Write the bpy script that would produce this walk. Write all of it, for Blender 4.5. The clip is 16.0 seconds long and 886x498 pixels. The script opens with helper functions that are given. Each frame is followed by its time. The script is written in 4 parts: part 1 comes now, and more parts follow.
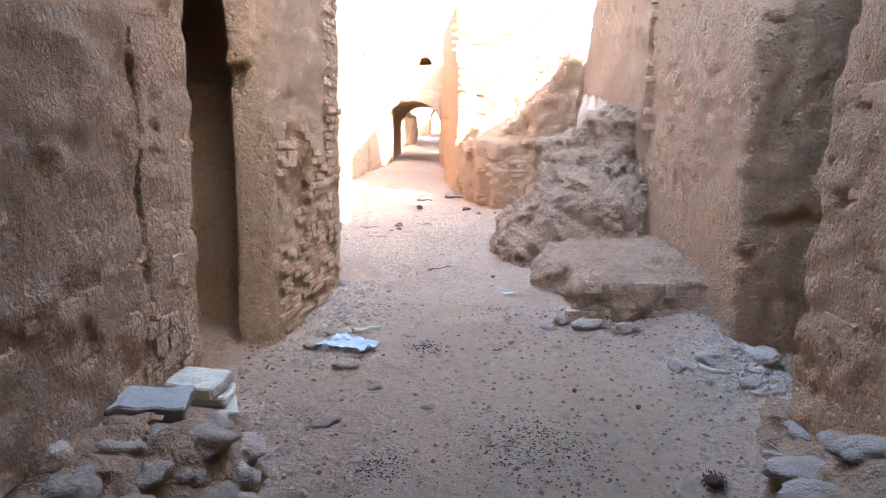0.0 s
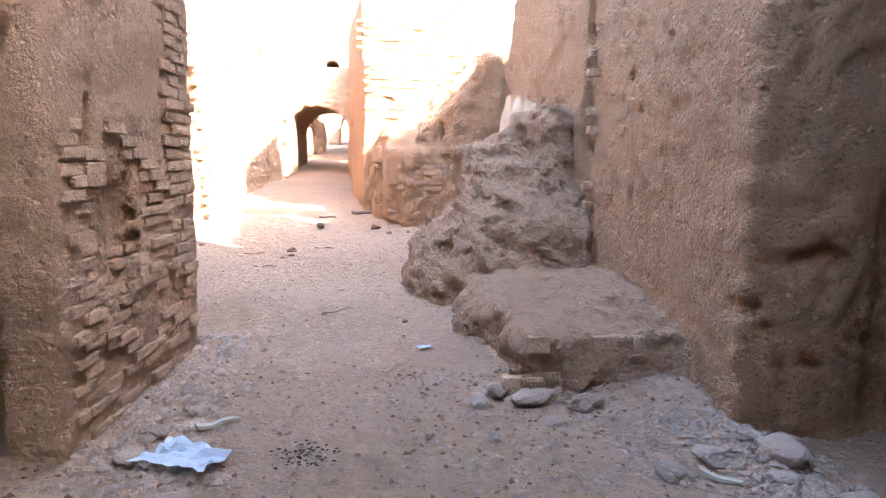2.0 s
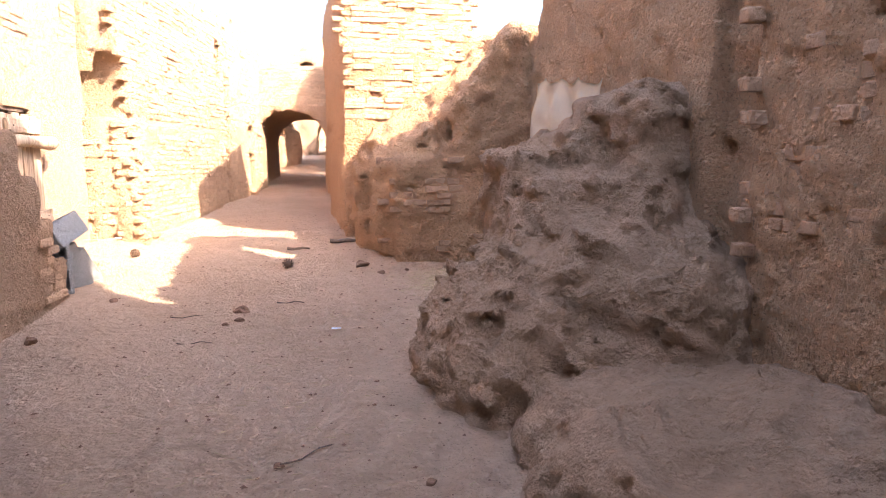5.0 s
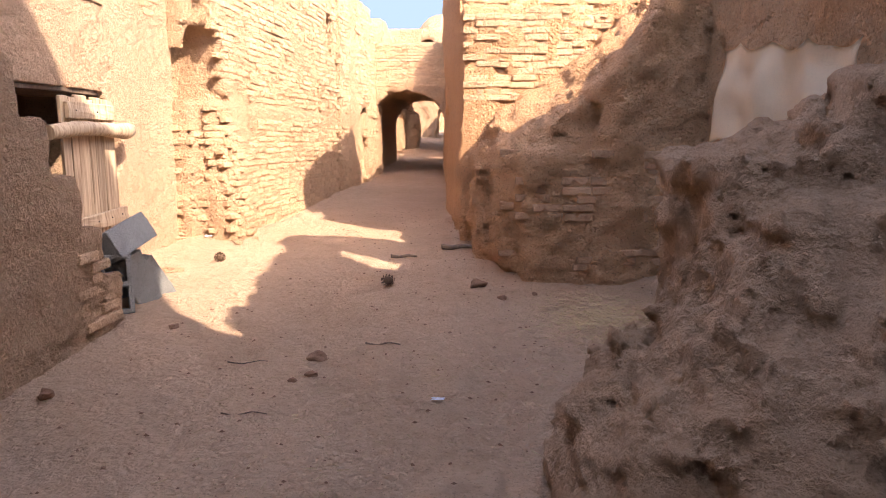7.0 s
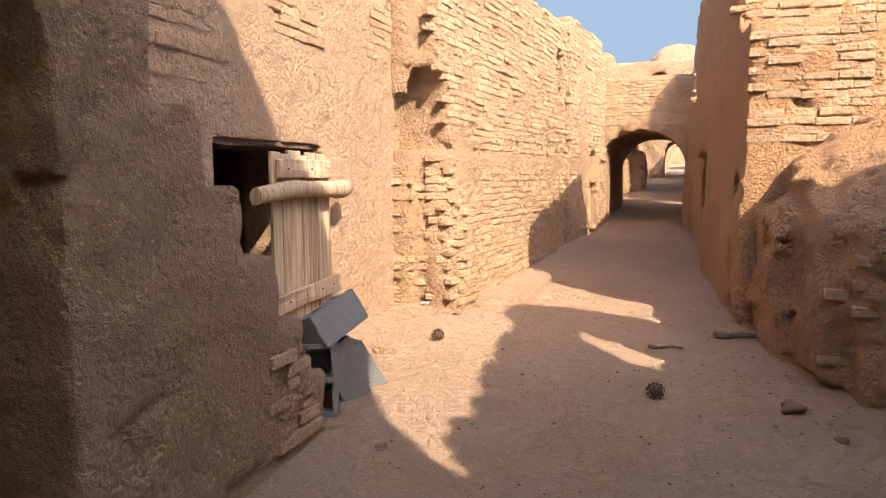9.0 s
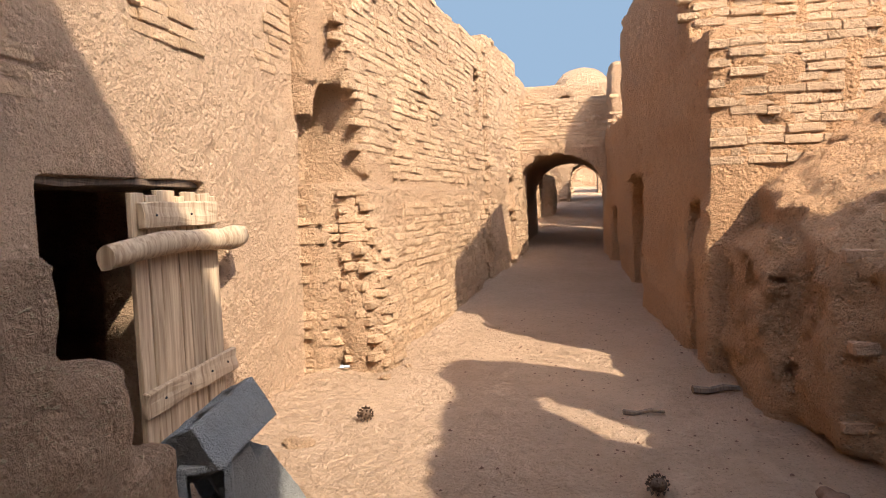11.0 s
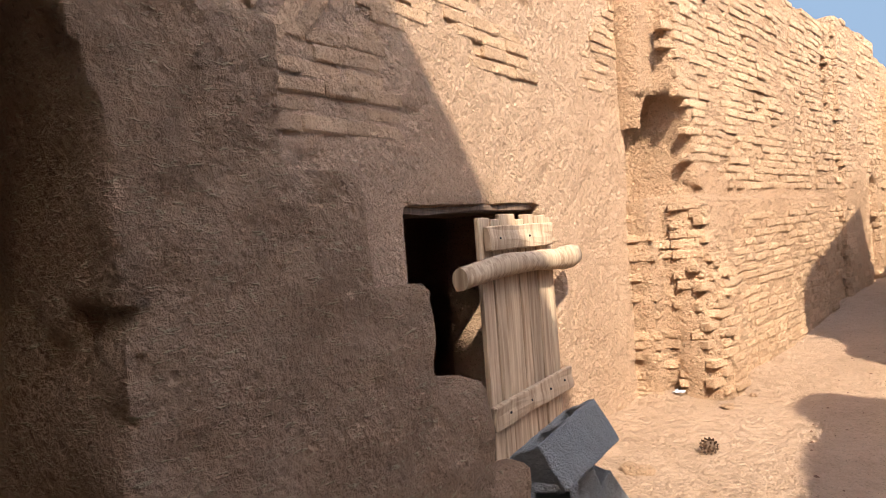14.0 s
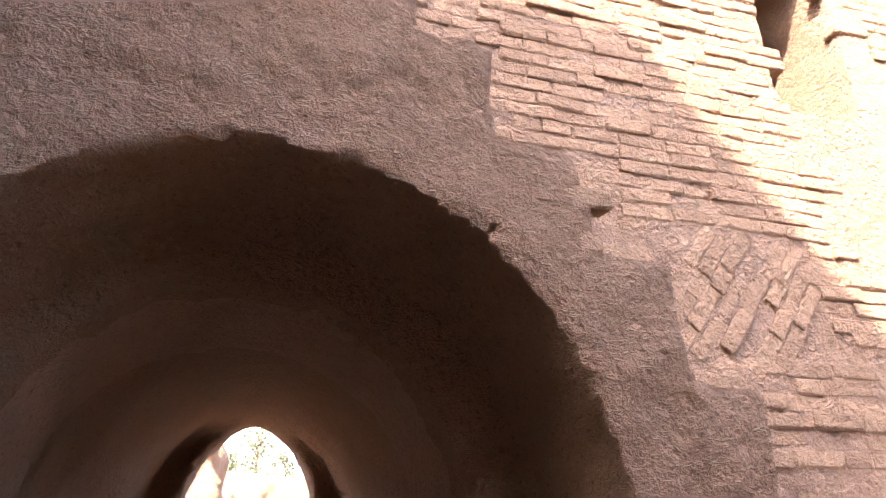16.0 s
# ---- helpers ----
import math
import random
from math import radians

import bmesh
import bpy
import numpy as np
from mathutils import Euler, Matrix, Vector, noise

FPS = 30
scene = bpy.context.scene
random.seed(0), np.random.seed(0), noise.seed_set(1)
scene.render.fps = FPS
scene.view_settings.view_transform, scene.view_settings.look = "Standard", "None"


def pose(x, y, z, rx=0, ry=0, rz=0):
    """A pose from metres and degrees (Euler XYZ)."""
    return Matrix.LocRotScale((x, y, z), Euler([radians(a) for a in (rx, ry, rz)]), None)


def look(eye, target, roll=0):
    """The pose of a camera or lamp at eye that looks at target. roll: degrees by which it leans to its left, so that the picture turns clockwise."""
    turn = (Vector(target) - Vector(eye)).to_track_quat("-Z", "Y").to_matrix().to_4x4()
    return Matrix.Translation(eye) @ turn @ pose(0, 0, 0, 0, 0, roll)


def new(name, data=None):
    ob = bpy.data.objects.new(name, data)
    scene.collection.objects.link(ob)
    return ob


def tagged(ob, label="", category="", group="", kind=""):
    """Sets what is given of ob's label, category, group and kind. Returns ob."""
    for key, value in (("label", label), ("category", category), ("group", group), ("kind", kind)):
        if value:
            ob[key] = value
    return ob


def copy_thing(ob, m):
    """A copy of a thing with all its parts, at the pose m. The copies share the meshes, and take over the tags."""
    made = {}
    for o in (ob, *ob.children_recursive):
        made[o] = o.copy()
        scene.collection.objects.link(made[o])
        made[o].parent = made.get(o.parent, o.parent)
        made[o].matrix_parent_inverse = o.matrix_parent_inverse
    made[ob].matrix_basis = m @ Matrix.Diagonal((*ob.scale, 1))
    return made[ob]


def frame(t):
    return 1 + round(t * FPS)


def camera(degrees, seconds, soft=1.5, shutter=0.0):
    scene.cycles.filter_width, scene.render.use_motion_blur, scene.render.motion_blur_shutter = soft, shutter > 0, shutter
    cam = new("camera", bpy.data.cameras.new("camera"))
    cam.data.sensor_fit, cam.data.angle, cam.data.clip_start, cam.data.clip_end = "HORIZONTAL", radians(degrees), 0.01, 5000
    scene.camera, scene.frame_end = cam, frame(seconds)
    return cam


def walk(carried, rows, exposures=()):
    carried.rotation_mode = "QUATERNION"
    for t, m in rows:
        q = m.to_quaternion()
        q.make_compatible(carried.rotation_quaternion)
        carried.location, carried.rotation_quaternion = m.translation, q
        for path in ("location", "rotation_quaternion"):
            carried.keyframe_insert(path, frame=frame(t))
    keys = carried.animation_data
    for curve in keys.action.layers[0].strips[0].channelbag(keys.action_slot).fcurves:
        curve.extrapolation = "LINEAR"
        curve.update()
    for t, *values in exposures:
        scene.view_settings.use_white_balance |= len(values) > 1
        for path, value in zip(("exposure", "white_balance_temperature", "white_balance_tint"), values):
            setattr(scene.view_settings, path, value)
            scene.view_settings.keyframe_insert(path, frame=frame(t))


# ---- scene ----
cam = camera(66.9, 16.0, soft=1.0)
METRES, EYE, TILT, LEAN, TURN = 8.0, 1.5, -3.0, 0.0, 0.0
ROWS = [
    (0.0, 0.0, 0.0, 0.0, 0.09, -6.16, -0.83),
    (0.5, 0.0136, 0.0365, 0.004, -1.06, -4.36, 0.57),
    (1.0, 0.0146, 0.0751, 0.0015, -3.08, -4.83, -0.43),
    (1.5, 0.0123, 0.1187, 0.006, -7.32, -4.3, -1.43),
    (2.0, 0.0174, 0.1654, 0.0074, -7.07, -5.33, -0.41),
    (2.5, 0.0142, 0.2102, 0.0086, -8.53, -5.29, -1.18),
    (3.0, 0.0073, 0.2574, 0.0145, -13.14, -4.76, -1.15),
    (3.5, 0.0146, 0.3028, 0.0125, -10.17, -4.76, 0.79),
    (6.0, 0.0178, 0.5333, 0.03, -6.97, -4.62, 0.29),
    (6.5, 0.0159, 0.5725, 0.0353, -3.3, -6.47, 0.6),
    (7.0, 0.0244, 0.6139, 0.0428, 1.43, -6.2, -0.15),
    (7.5, 0.0129, 0.6496, 0.0426, 7.3, -6.73, -1.87),
    (8.0, -0.0092, 0.6841, 0.0551, 11.74, -4.81, -1.72),
    (8.5, -0.0225, 0.7242, 0.0558, 16.97, -5.31, -0.1),
    (9.0, -0.035, 0.7586, 0.0675, 18.99, -3.14, -0.57),
    (11.5, -0.0998, 0.875, 0.0839, 9.8, -0.69, 1.95),
    (12.0, -0.1071, 0.8743, 0.0857, 20.19, 0.79, 1.7),
    (12.5, -0.1064, 0.876, 0.085, 23.22, 0.58, 1.52),
    (13.0, -0.1045, 0.8747, 0.0854, 25.08, 0.56, 0.74),
    (13.5, -0.1031, 0.8736, 0.0843, 27.29, -0.47, 0.86),
    (14.0, -0.1039, 0.8698, 0.0857, 36.97, 1.3, 2.58),
    (14.5, -0.1018, 0.8549, 0.0876, 48.05, 7.72, 1.22),
    (15.0, -0.0915, 0.8402, 0.09, 55.25, 12.64, -0.83),
    (15.5, -0.0819, 0.8334, 0.0952, 64.39, 18.82, -1.62),
    (16.0, -0.0714, 0.8388, 0.0994, 74.52, 25.39, -2.82),
]
EXPOSURES = [(0.0, 4.8, 5900, 4), (2.0, 4.55, 6200, 11), (3.5, 4.25, 6800, 17), (6.0, 3.25, 7100, 20), (7.0, 2.9, 7300, 20), (8.5, 2.42, 7300, 16), (12.5, 2.1, 6700, 9), (14.0, 2.2, 6800, 12), (14.5, 2.45, 7000, 19), (15.0, 2.65, 7100, 24), (15.5, 2.95, 7100, 27), (16.0, 3.45, 6700, 25)]
walk(cam, [(t, pose(0, 0, EYE, TILT, LEAN, TURN) @ pose(METRES * x, METRES * y, METRES * z, 90 + pitch, roll, yaw)) for t, x, y, z, yaw, pitch, roll in ROWS], EXPOSURES)

# ---- light ----
SUN_WAY = Vector((-1.0, 0.86, -1.27)).normalized()
world = bpy.data.worlds.new("sky")
scene.world = world
world.use_nodes = True
wn = world.node_tree.nodes
sky = wn.new("ShaderNodeTexSky")
sky.sky_type, sky.sun_disc = "NISHITA", False
sky.sun_elevation = math.asin(-SUN_WAY.z)
sky.sun_rotation = math.atan2(-SUN_WAY.x, -SUN_WAY.y)
sky.dust_density, sky.ozone_density = 2.0, 1.5
wn["Background"].inputs["Strength"].default_value = 0.15
world.node_tree.links.new(sky.outputs[0], wn["Background"].inputs["Color"])
sun = new("sun", bpy.data.lights.new("sun", "SUN"))
sun.data.energy, sun.data.angle, sun.data.color = 2.3, radians(0.55), (1.0, 0.92, 0.80)
sun.matrix_world = look((12, -8, 15), Vector((12, -8, 15)) + SUN_WAY)


# ---- materials ----
def nodes_of(name):
    m = bpy.data.materials.new(name)
    m.use_nodes = True
    return m, m.node_tree.nodes, m.node_tree.links


def earth(name, dark, mid, light, scale=1.0, bump=0.5, straw=0.0, grit=1.0, rough=0.95, vary=0.0, stain=0.5, pit_shade=0.5):
    """Mud, plaster or stone: three tones mixed at large and small scale, straw flecks, pits and grain in the relief."""
    m, n, l = nodes_of(name)
    b = n["Principled BSDF"]
    b.inputs["Roughness"].default_value = rough
    b.inputs["Specular IOR Level"].default_value = 0.15
    co = n.new("ShaderNodeNewGeometry")

    def tex(kind, s, detail=4.0, r=0.6):
        t = n.new(kind)
        t.inputs["Scale"].default_value = s * scale
        if kind == "ShaderNodeTexNoise":
            t.inputs["Detail"].default_value, t.inputs["Roughness"].default_value = detail, r
        l.new(co.outputs["Position"], t.inputs["Vector"])
        return t

    def ramp(src, a, c, pos=(0.3, 0.7)):
        r = n.new("ShaderNodeValToRGB")
        r.color_ramp.elements[0].position, r.color_ramp.elements[1].position = pos
        r.color_ramp.elements[0].color, r.color_ramp.elements[1].color = (*a, 1), (*c, 1)
        l.new(src, r.inputs[0])
        return r

    def mix(fac, a, c, kind="MIX"):
        x = n.new("ShaderNodeMix")
        x.data_type, x.blend_type = "RGBA", kind
        if isinstance(fac, float):
            x.inputs[0].default_value = fac
        else:
            l.new(fac, x.inputs[0])
        l.new(a, x.inputs[6])
        if isinstance(c, tuple):
            x.inputs[7].default_value = (*c, 1)
        else:
            l.new(c, x.inputs[7])
        return x.outputs[2]

    big = tex("ShaderNodeTexNoise", 0.9, 5)
    small = tex("ShaderNodeTexNoise", 14, 6, 0.7)
    grain = tex("ShaderNodeTexNoise", 120, 3, 0.7)
    col = mix(0.5, ramp(big.outputs[0], dark, light).outputs[0], ramp(small.outputs[0], mid, light).outputs[0])
    spots = ramp(tex("ShaderNodeTexNoise", 3.1, 7, 0.75).outputs[0], (0, 0, 0), (1, 1, 1), (0.55, 0.72))
    fac = n.new("ShaderNodeMath")
    fac.operation = "MULTIPLY"
    fac.inputs[1].default_value = stain
    l.new(spots.outputs[0], fac.inputs[0])
    col = mix(fac.outputs[0], col, dark)
    # dark specks in the colour, standing in for shade inside tiny pits
    holes = tex("ShaderNodeTexNoise", 68, 3, 0.6)
    col = mix(ramp(holes.outputs[0], (0, 0, 0), (pit_shade, pit_shade, pit_shade), (0.585, 0.67)).outputs[0], col, tuple(0.42 * c for c in dark))
    mott = tex("ShaderNodeTexNoise", 24, 8, 0.8)
    col = mix(ramp(mott.outputs[0], (0, 0, 0), (0.4, 0.4, 0.4), (0.54, 0.7)).outputs[0], col, tuple(0.72 * c for c in dark))
    col = mix(ramp(mott.outputs[0], (0.4, 0.4, 0.4), (0, 0, 0), (0.32, 0.46)).outputs[0], col, tuple(min(0.8, 1.12 * c) for c in light))
    col = mix(ramp(grain.outputs[0], (0, 0, 0), (0.2, 0.2, 0.2), (0.52, 0.75)).outputs[0], col, tuple(0.6 * c for c in dark))
    height = n.new("ShaderNodeMath")
    height.operation = "MULTIPLY_ADD"
    l.new(small.outputs[0], height.inputs[0])
    height.inputs[1].default_value = 1.6
    clod = tex("ShaderNodeTexNoise", 46, 5, 0.75)
    both = n.new("ShaderNodeMath")
    both.operation = "MULTIPLY_ADD"
    both.inputs[1].default_value = 0.8
    l.new(clod.outputs[0], both.inputs[0])
    soft = n.new("ShaderNodeMath")
    soft.operation = "MULTIPLY"
    soft.inputs[1].default_value = 0.35
    l.new(grain.outputs[0], soft.inputs[0])
    l.new(soft.outputs[0], both.inputs[2])
    l.new(both.outputs[0], height.inputs[2])
    out = height.outputs[0]
    pits = ramp(tex("ShaderNodeTexVoronoi", 26).outputs["Distance"], (0, 0, 0), (1, 1, 1), (0.05, 0.4))
    add = n.new("ShaderNodeMath")
    add.operation = "MULTIPLY_ADD"
    add.inputs[1].default_value = 0.4 * grit
    l.new(pits.outputs[0], add.inputs[0])
    l.new(out, add.inputs[2])
    out = add.outputs[0]
    # crust that has flaked off, with sharp edges
    flake = ramp(tex("ShaderNodeTexNoise", 7.5, 9, 0.68).outputs[0], (0, 0, 0), (1, 1, 1), (0.485, 0.525))
    add = n.new("ShaderNodeMath")
    add.operation = "MULTIPLY_ADD"
    add.inputs[1].default_value = 0.5
    l.new(flake.outputs[0], add.inputs[0])
    l.new(out, add.inputs[2])
    out = add.outputs[0]
    if straw:
        flat = n.new("ShaderNodeMapping")
        flat.inputs["Scale"].default_value, flat.inputs["Rotation"].default_value = (18, 18, 70), (0.5, 0.4, 0.3)
        l.new(co.outputs["Position"], flat.inputs[0])
        st = n.new("ShaderNodeTexNoise")
        st.inputs["Scale"].default_value, st.inputs["Detail"].default_value, st.inputs["Distortion"].default_value = 1.6, 2, 1.2
        l.new(flat.outputs[0], st.inputs["Vector"])
        flecks = ramp(st.outputs[0], (0, 0, 0), (straw, straw, straw), (0.6, 0.68))
        col = mix(flecks.outputs[0], col, (0.56, 0.42, 0.25))
        add = n.new("ShaderNodeMath")
        add.operation = "MULTIPLY_ADD"
        add.inputs[1].default_value = 0.45
        l.new(flecks.outputs[0], add.inputs[0])
        l.new(out, add.inputs[2])
        out = add.outputs[0]
    if vary:
        info = n.new("ShaderNodeObjectInfo")
        geo = n.new("ShaderNodeNewGeometry")
        sm = n.new("ShaderNodeMath")
        sm.operation = "ADD"
        l.new(info.outputs["Random"], sm.inputs[0])
        l.new(geo.outputs["Random Per Island"], sm.inputs[1])
        fr = n.new("ShaderNodeMath")
        fr.operation = "FRACT"
        l.new(sm.outputs[0], fr.inputs[0])
        lo, hi = 1 - vary, 1 + vary * 0.6
        col = mix(1.0, col, ramp(fr.outputs[0], (lo, lo, lo), (hi, hi, hi), (0, 1)).outputs[0], "MULTIPLY")
    l.new(col, b.inputs["Base Color"])
    bp = n.new("ShaderNodeBump")
    bp.inputs["Strength"].default_value, bp.inputs["Distance"].default_value = bump, 0.075
    l.new(out, bp.inputs["Height"])
    l.new(bp.outputs[0], b.inputs["Normal"])
    return m


MUD = earth("mud_plaster", (0.53, 0.325, 0.19), (0.58, 0.365, 0.22), (0.66, 0.43, 0.27), straw=0.6, bump=1.0, stain=0.3)
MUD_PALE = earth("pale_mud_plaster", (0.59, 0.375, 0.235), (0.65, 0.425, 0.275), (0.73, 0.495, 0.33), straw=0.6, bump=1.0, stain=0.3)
MUD_STRAW = earth("straw_mud", (0.46, 0.285, 0.165), (0.51, 0.32, 0.19), (0.58, 0.375, 0.235), straw=0.9, bump=1.0, stain=0.35)
MUD_RED = earth("red_mud", (0.55, 0.295, 0.15), (0.60, 0.335, 0.175), (0.66, 0.39, 0.215), bump=1.0, grit=1.3, straw=0.45, stain=0.35, pit_shade=0.75)
MUD_GREY = earth("brown_earth", (0.39, 0.235, 0.135), (0.45, 0.275, 0.165), (0.54, 0.345, 0.215), bump=0.9, grit=0.7, pit_shade=0.35)
BRICK = earth("mud_brick", (0.53, 0.335, 0.20), (0.58, 0.375, 0.225), (0.66, 0.44, 0.275), bump=0.8, vary=0.14, straw=0.2, pit_shade=0.35)
GROUND = earth("trodden_earth", (0.49, 0.315, 0.195), (0.60, 0.40, 0.26), (0.71, 0.49, 0.335), bump=1.0, grit=0.8, stain=0.5, straw=0.15, pit_shade=0.4)
STONE = earth("pale_stone", (0.40, 0.29, 0.21), (0.51, 0.385, 0.285), (0.62, 0.48, 0.365), scale=2.0, bump=0.7, vary=0.3, pit_shade=0.2)
CONCRETE = earth("grey_concrete", (0.20, 0.20, 0.19), (0.26, 0.26, 0.245), (0.34, 0.34, 0.325), scale=3.0, bump=0.7, grit=1.6, pit_shade=0.4)


# ---- building tools ----
def hash3(ix, iy, iz):
    h = (ix * 374761393 + iy * 668265263 + iz * 1274126177) & 0x7FFFFFFF
    h = ((h ^ (h >> 13)) * 1103515245) & 0x7FFFFFFF
    return ((h ^ (h >> 16)) & 0xFFFF) / 65535.0


def value_noise(p):
    i = np.floor(p).astype(np.int64)
    f = p - i
    f = f * f * (3 - 2 * f)
    x, y, z = i[..., 0], i[..., 1], i[..., 2]
    u, v, w = f[..., 0], f[..., 1], f[..., 2]

    def line(dy, dz):
        return hash3(x, y + dy, z + dz) * (1 - u) + hash3(x + 1, y + dy, z + dz) * u

    return (line(0, 0) * (1 - v) + line(1, 0) * v) * (1 - w) + (line(0, 1) * (1 - v) + line(1, 1) * v) * w - 0.5


def fbm(p, scale, octaves=4, gain=0.5):
    out, amp = 0.0, 1.0
    for k in range(octaves):
        out = out + amp * value_noise(p * scale + 17.3 * k)
        scale, amp = scale * 2.03, amp * gain
    return out


def box(p, lo, hi, turn=0.0, at=(0, 0), r=0.03):
    """Distance to a box with rounded edges; lo, hi are its corners before the turn (degrees about z) round the point at."""
    q = p
    if turn:
        c, s = math.cos(radians(turn)), math.sin(radians(turn))
        dx, dy = p[..., 0] - at[0], p[..., 1] - at[1]
        q = np.stack([at[0] + c * dx + s * dy, at[1] - s * dx + c * dy, p[..., 2]], -1)
    lo, hi = np.array(lo, float), np.array(hi, float)
    d = np.abs(q - (lo + hi) / 2) - (hi - lo) / 2 + r
    return np.linalg.norm(np.maximum(d, 0), axis=-1) + np.minimum(d.max(-1), 0) - r


def lump(p, centre, radii, turn=0.0):
    q = p - np.array(centre, float)
    if turn:
        c, s = math.cos(radians(turn)), math.sin(radians(turn))
        q = np.stack([c * q[..., 0] + s * q[..., 1], -s * q[..., 0] + c * q[..., 1], q[..., 2]], -1)
    radii = np.array(radii, float)
    return (np.linalg.norm(q / radii, axis=-1) - 1) * radii.min()


def vault(p, axis, middle, half, floor, spring, rise, a, b, skew=0.0):
    """Distance to an arched passage that runs along axis (0 or 1) from a to b; its middle shifts by skew per metre."""
    other = 1 - axis
    w = p[..., other] - middle - skew * (p[..., axis] - a)
    z = p[..., 2]
    low = np.maximum(np.abs(w) - half, z - spring)
    high = (np.hypot(w / half, (z - spring) / rise) - 1) * min(half, rise)
    shape = np.where(z < spring, np.abs(w) - half, high)
    shape = np.minimum(shape, np.where(z < spring, low, 9.0))
    shape = np.maximum(shape, floor - z)
    return np.maximum(shape, np.maximum(a - p[..., axis], p[..., axis] - b))


def smin(a, b, k=0.15):
    h = np.clip(0.5 + 0.5 * (b - a) / k, 0, 1)
    return b * (1 - h) + a * h - k * h * (1 - h)


def less(a, b):
    return np.maximum(a, -b)


def nets(field, lo, step):
    """Skin of the region where field < 0 (surface nets): vertices and quads."""
    shape = np.array(field.shape)
    sign = field < 0
    corner = [(i, j, k) for i in (0, 1) for j in (0, 1) for k in (0, 1)]
    inside = np.zeros(shape - 1, dtype=np.uint8)
    for c in corner:
        inside += sign[c[0]:shape[0] - 1 + c[0], c[1]:shape[1] - 1 + c[1], c[2]:shape[2] - 1 + c[2]]
    cells = np.argwhere((inside > 0) & (inside < 8))
    value = {c: field[tuple((cells + np.array(c)).T)] for c in corner}
    cnt, acc = np.zeros(len(cells)), np.zeros((len(cells), 3))
    for a in corner:
        for ax in range(3):
            if a[ax]:
                continue
            b = tuple(1 if i == ax else a[i] for i in range(3))
            fa, fb = value[a], value[b]
            cross = (fa < 0) != (fb < 0)
            t = np.where(cross, fa / np.where(cross, fa - fb, 1), 0)
            cnt += cross
            for i in range(3):
                acc[:, i] += np.where(cross, a[i] + (t if i == ax else 0), 0)
    ids = -np.ones(shape - 1, dtype=np.int32)
    ids[tuple(cells.T)] = np.arange(len(cells))
    verts = (cells + acc / cnt[:, None]) * step + lo
    quads = []
    for ax in range(3):
        u, v = (ax + 1) % 3, (ax + 2) % 3
        sl0, sl1 = [slice(None)] * 3, [slice(None)] * 3
        sl0[ax], sl1[ax] = slice(0, -1), slice(1, None)
        s0, s1 = sign[tuple(sl0)], sign[tuple(sl1)]
        e = np.argwhere(s0 != s1)
        e = e[(e[:, u] > 0) & (e[:, v] > 0) & (e[:, u] < shape[u] - 1) & (e[:, v] < shape[v] - 1)]
        du, dv = np.zeros(3, int), np.zeros(3, int)
        du[u], dv[v] = 1, 1
        q = np.stack([ids[tuple((e - du - dv).T)], ids[tuple((e - dv).T)], ids[tuple(e.T)], ids[tuple((e - du).T)]], -1)
        flip = ~s0[tuple(e.T)]
        q[flip] = q[flip][:, ::-1]
        quads.append(q)
    return verts, np.concatenate(quads)


def mesh_of(name, verts, faces, material, smooth=True):
    me = bpy.data.meshes.new(name)
    me.from_pydata(np.asarray(verts).tolist(), [], np.asarray(faces).tolist() if isinstance(faces, np.ndarray) else faces)
    me.materials.append(material)
    if smooth:
        me.polygons.foreach_set("use_smooth", [True] * len(me.polygons))
        me.set_sharp_from_angle(angle=radians(38))
    me.update()
    return me


def solid(name, shape, lo, hi, step, material, rough=0.05, scale=1.6, fine=0.02, pits=0.05, runnel=0.0, seed=0.0, grain=0.0):
    """An object whose skin is where the distance shape(p), worn by noise, is nought."""
    lo, hi = np.array(lo, float), np.array(hi, float)
    num = np.ceil((hi - lo) / step).astype(int) + 1
    grid = np.stack(np.meshgrid(*[lo[i] + step * np.arange(num[i]) for i in range(3)], indexing="ij"), -1)
    d = shape(grid)
    near = np.abs(d) < 0.2
    pts = grid[near]
    d[near] += rough * fbm(pts + seed, scale, 3) + fine * 2 * fbm(pts + seed, 11.0, 2)
    if pits:
        d[near] += pits * np.maximum(0, fbm(pts * np.array([1, 1, 1.7]) + seed + 40, 5.0, 3) - 0.3) / 0.3
    if grain:
        d[near] += grain * (np.abs(fbm(pts + seed + 9, 24.0, 2)) * 2 - 0.4)
    if runnel:
        d[near] += runnel * fbm(pts * np.array([1, 1, 0.16]) + seed, 13.0, 2)
    d[0], d[-1], d[:, 0], d[:, -1], d[:, :, 0], d[:, :, -1] = (np.maximum(x, 0.3 * step) for x in (d[0], d[-1], d[:, 0], d[:, -1], d[:, :, 0], d[:, :, -1]))
    v, q = nets(d, lo, step)
    # keep the body, drop crumbs that noise cut loose
    tag = np.arange(len(v))
    for _ in range(400):
        old = tag.copy()
        low = tag[q].min(1)
        for k in range(4):
            np.minimum.at(tag, q[:, k], low)
        tag = tag[tag]
        if (tag == old).all():
            break
    count = np.bincount(tag, minlength=len(v))
    keep = count[tag] > 0.03 * len(v)
    q = q[keep[q[:, 0]]]
    used = np.unique(q)
    back = np.zeros(len(v), dtype=np.int64)
    back[used] = np.arange(len(used))
    v, q = v[used], back[q]
    return new(name, mesh_of(name, v, q, material))


def part(name, bm, material, parent, label=""):
    me = bpy.data.meshes.new(name)
    bm.to_mesh(me)
    bm.free()
    me.materials.append(material)
    ob = new(name, me)
    ob.parent = parent
    return tagged(ob, label)


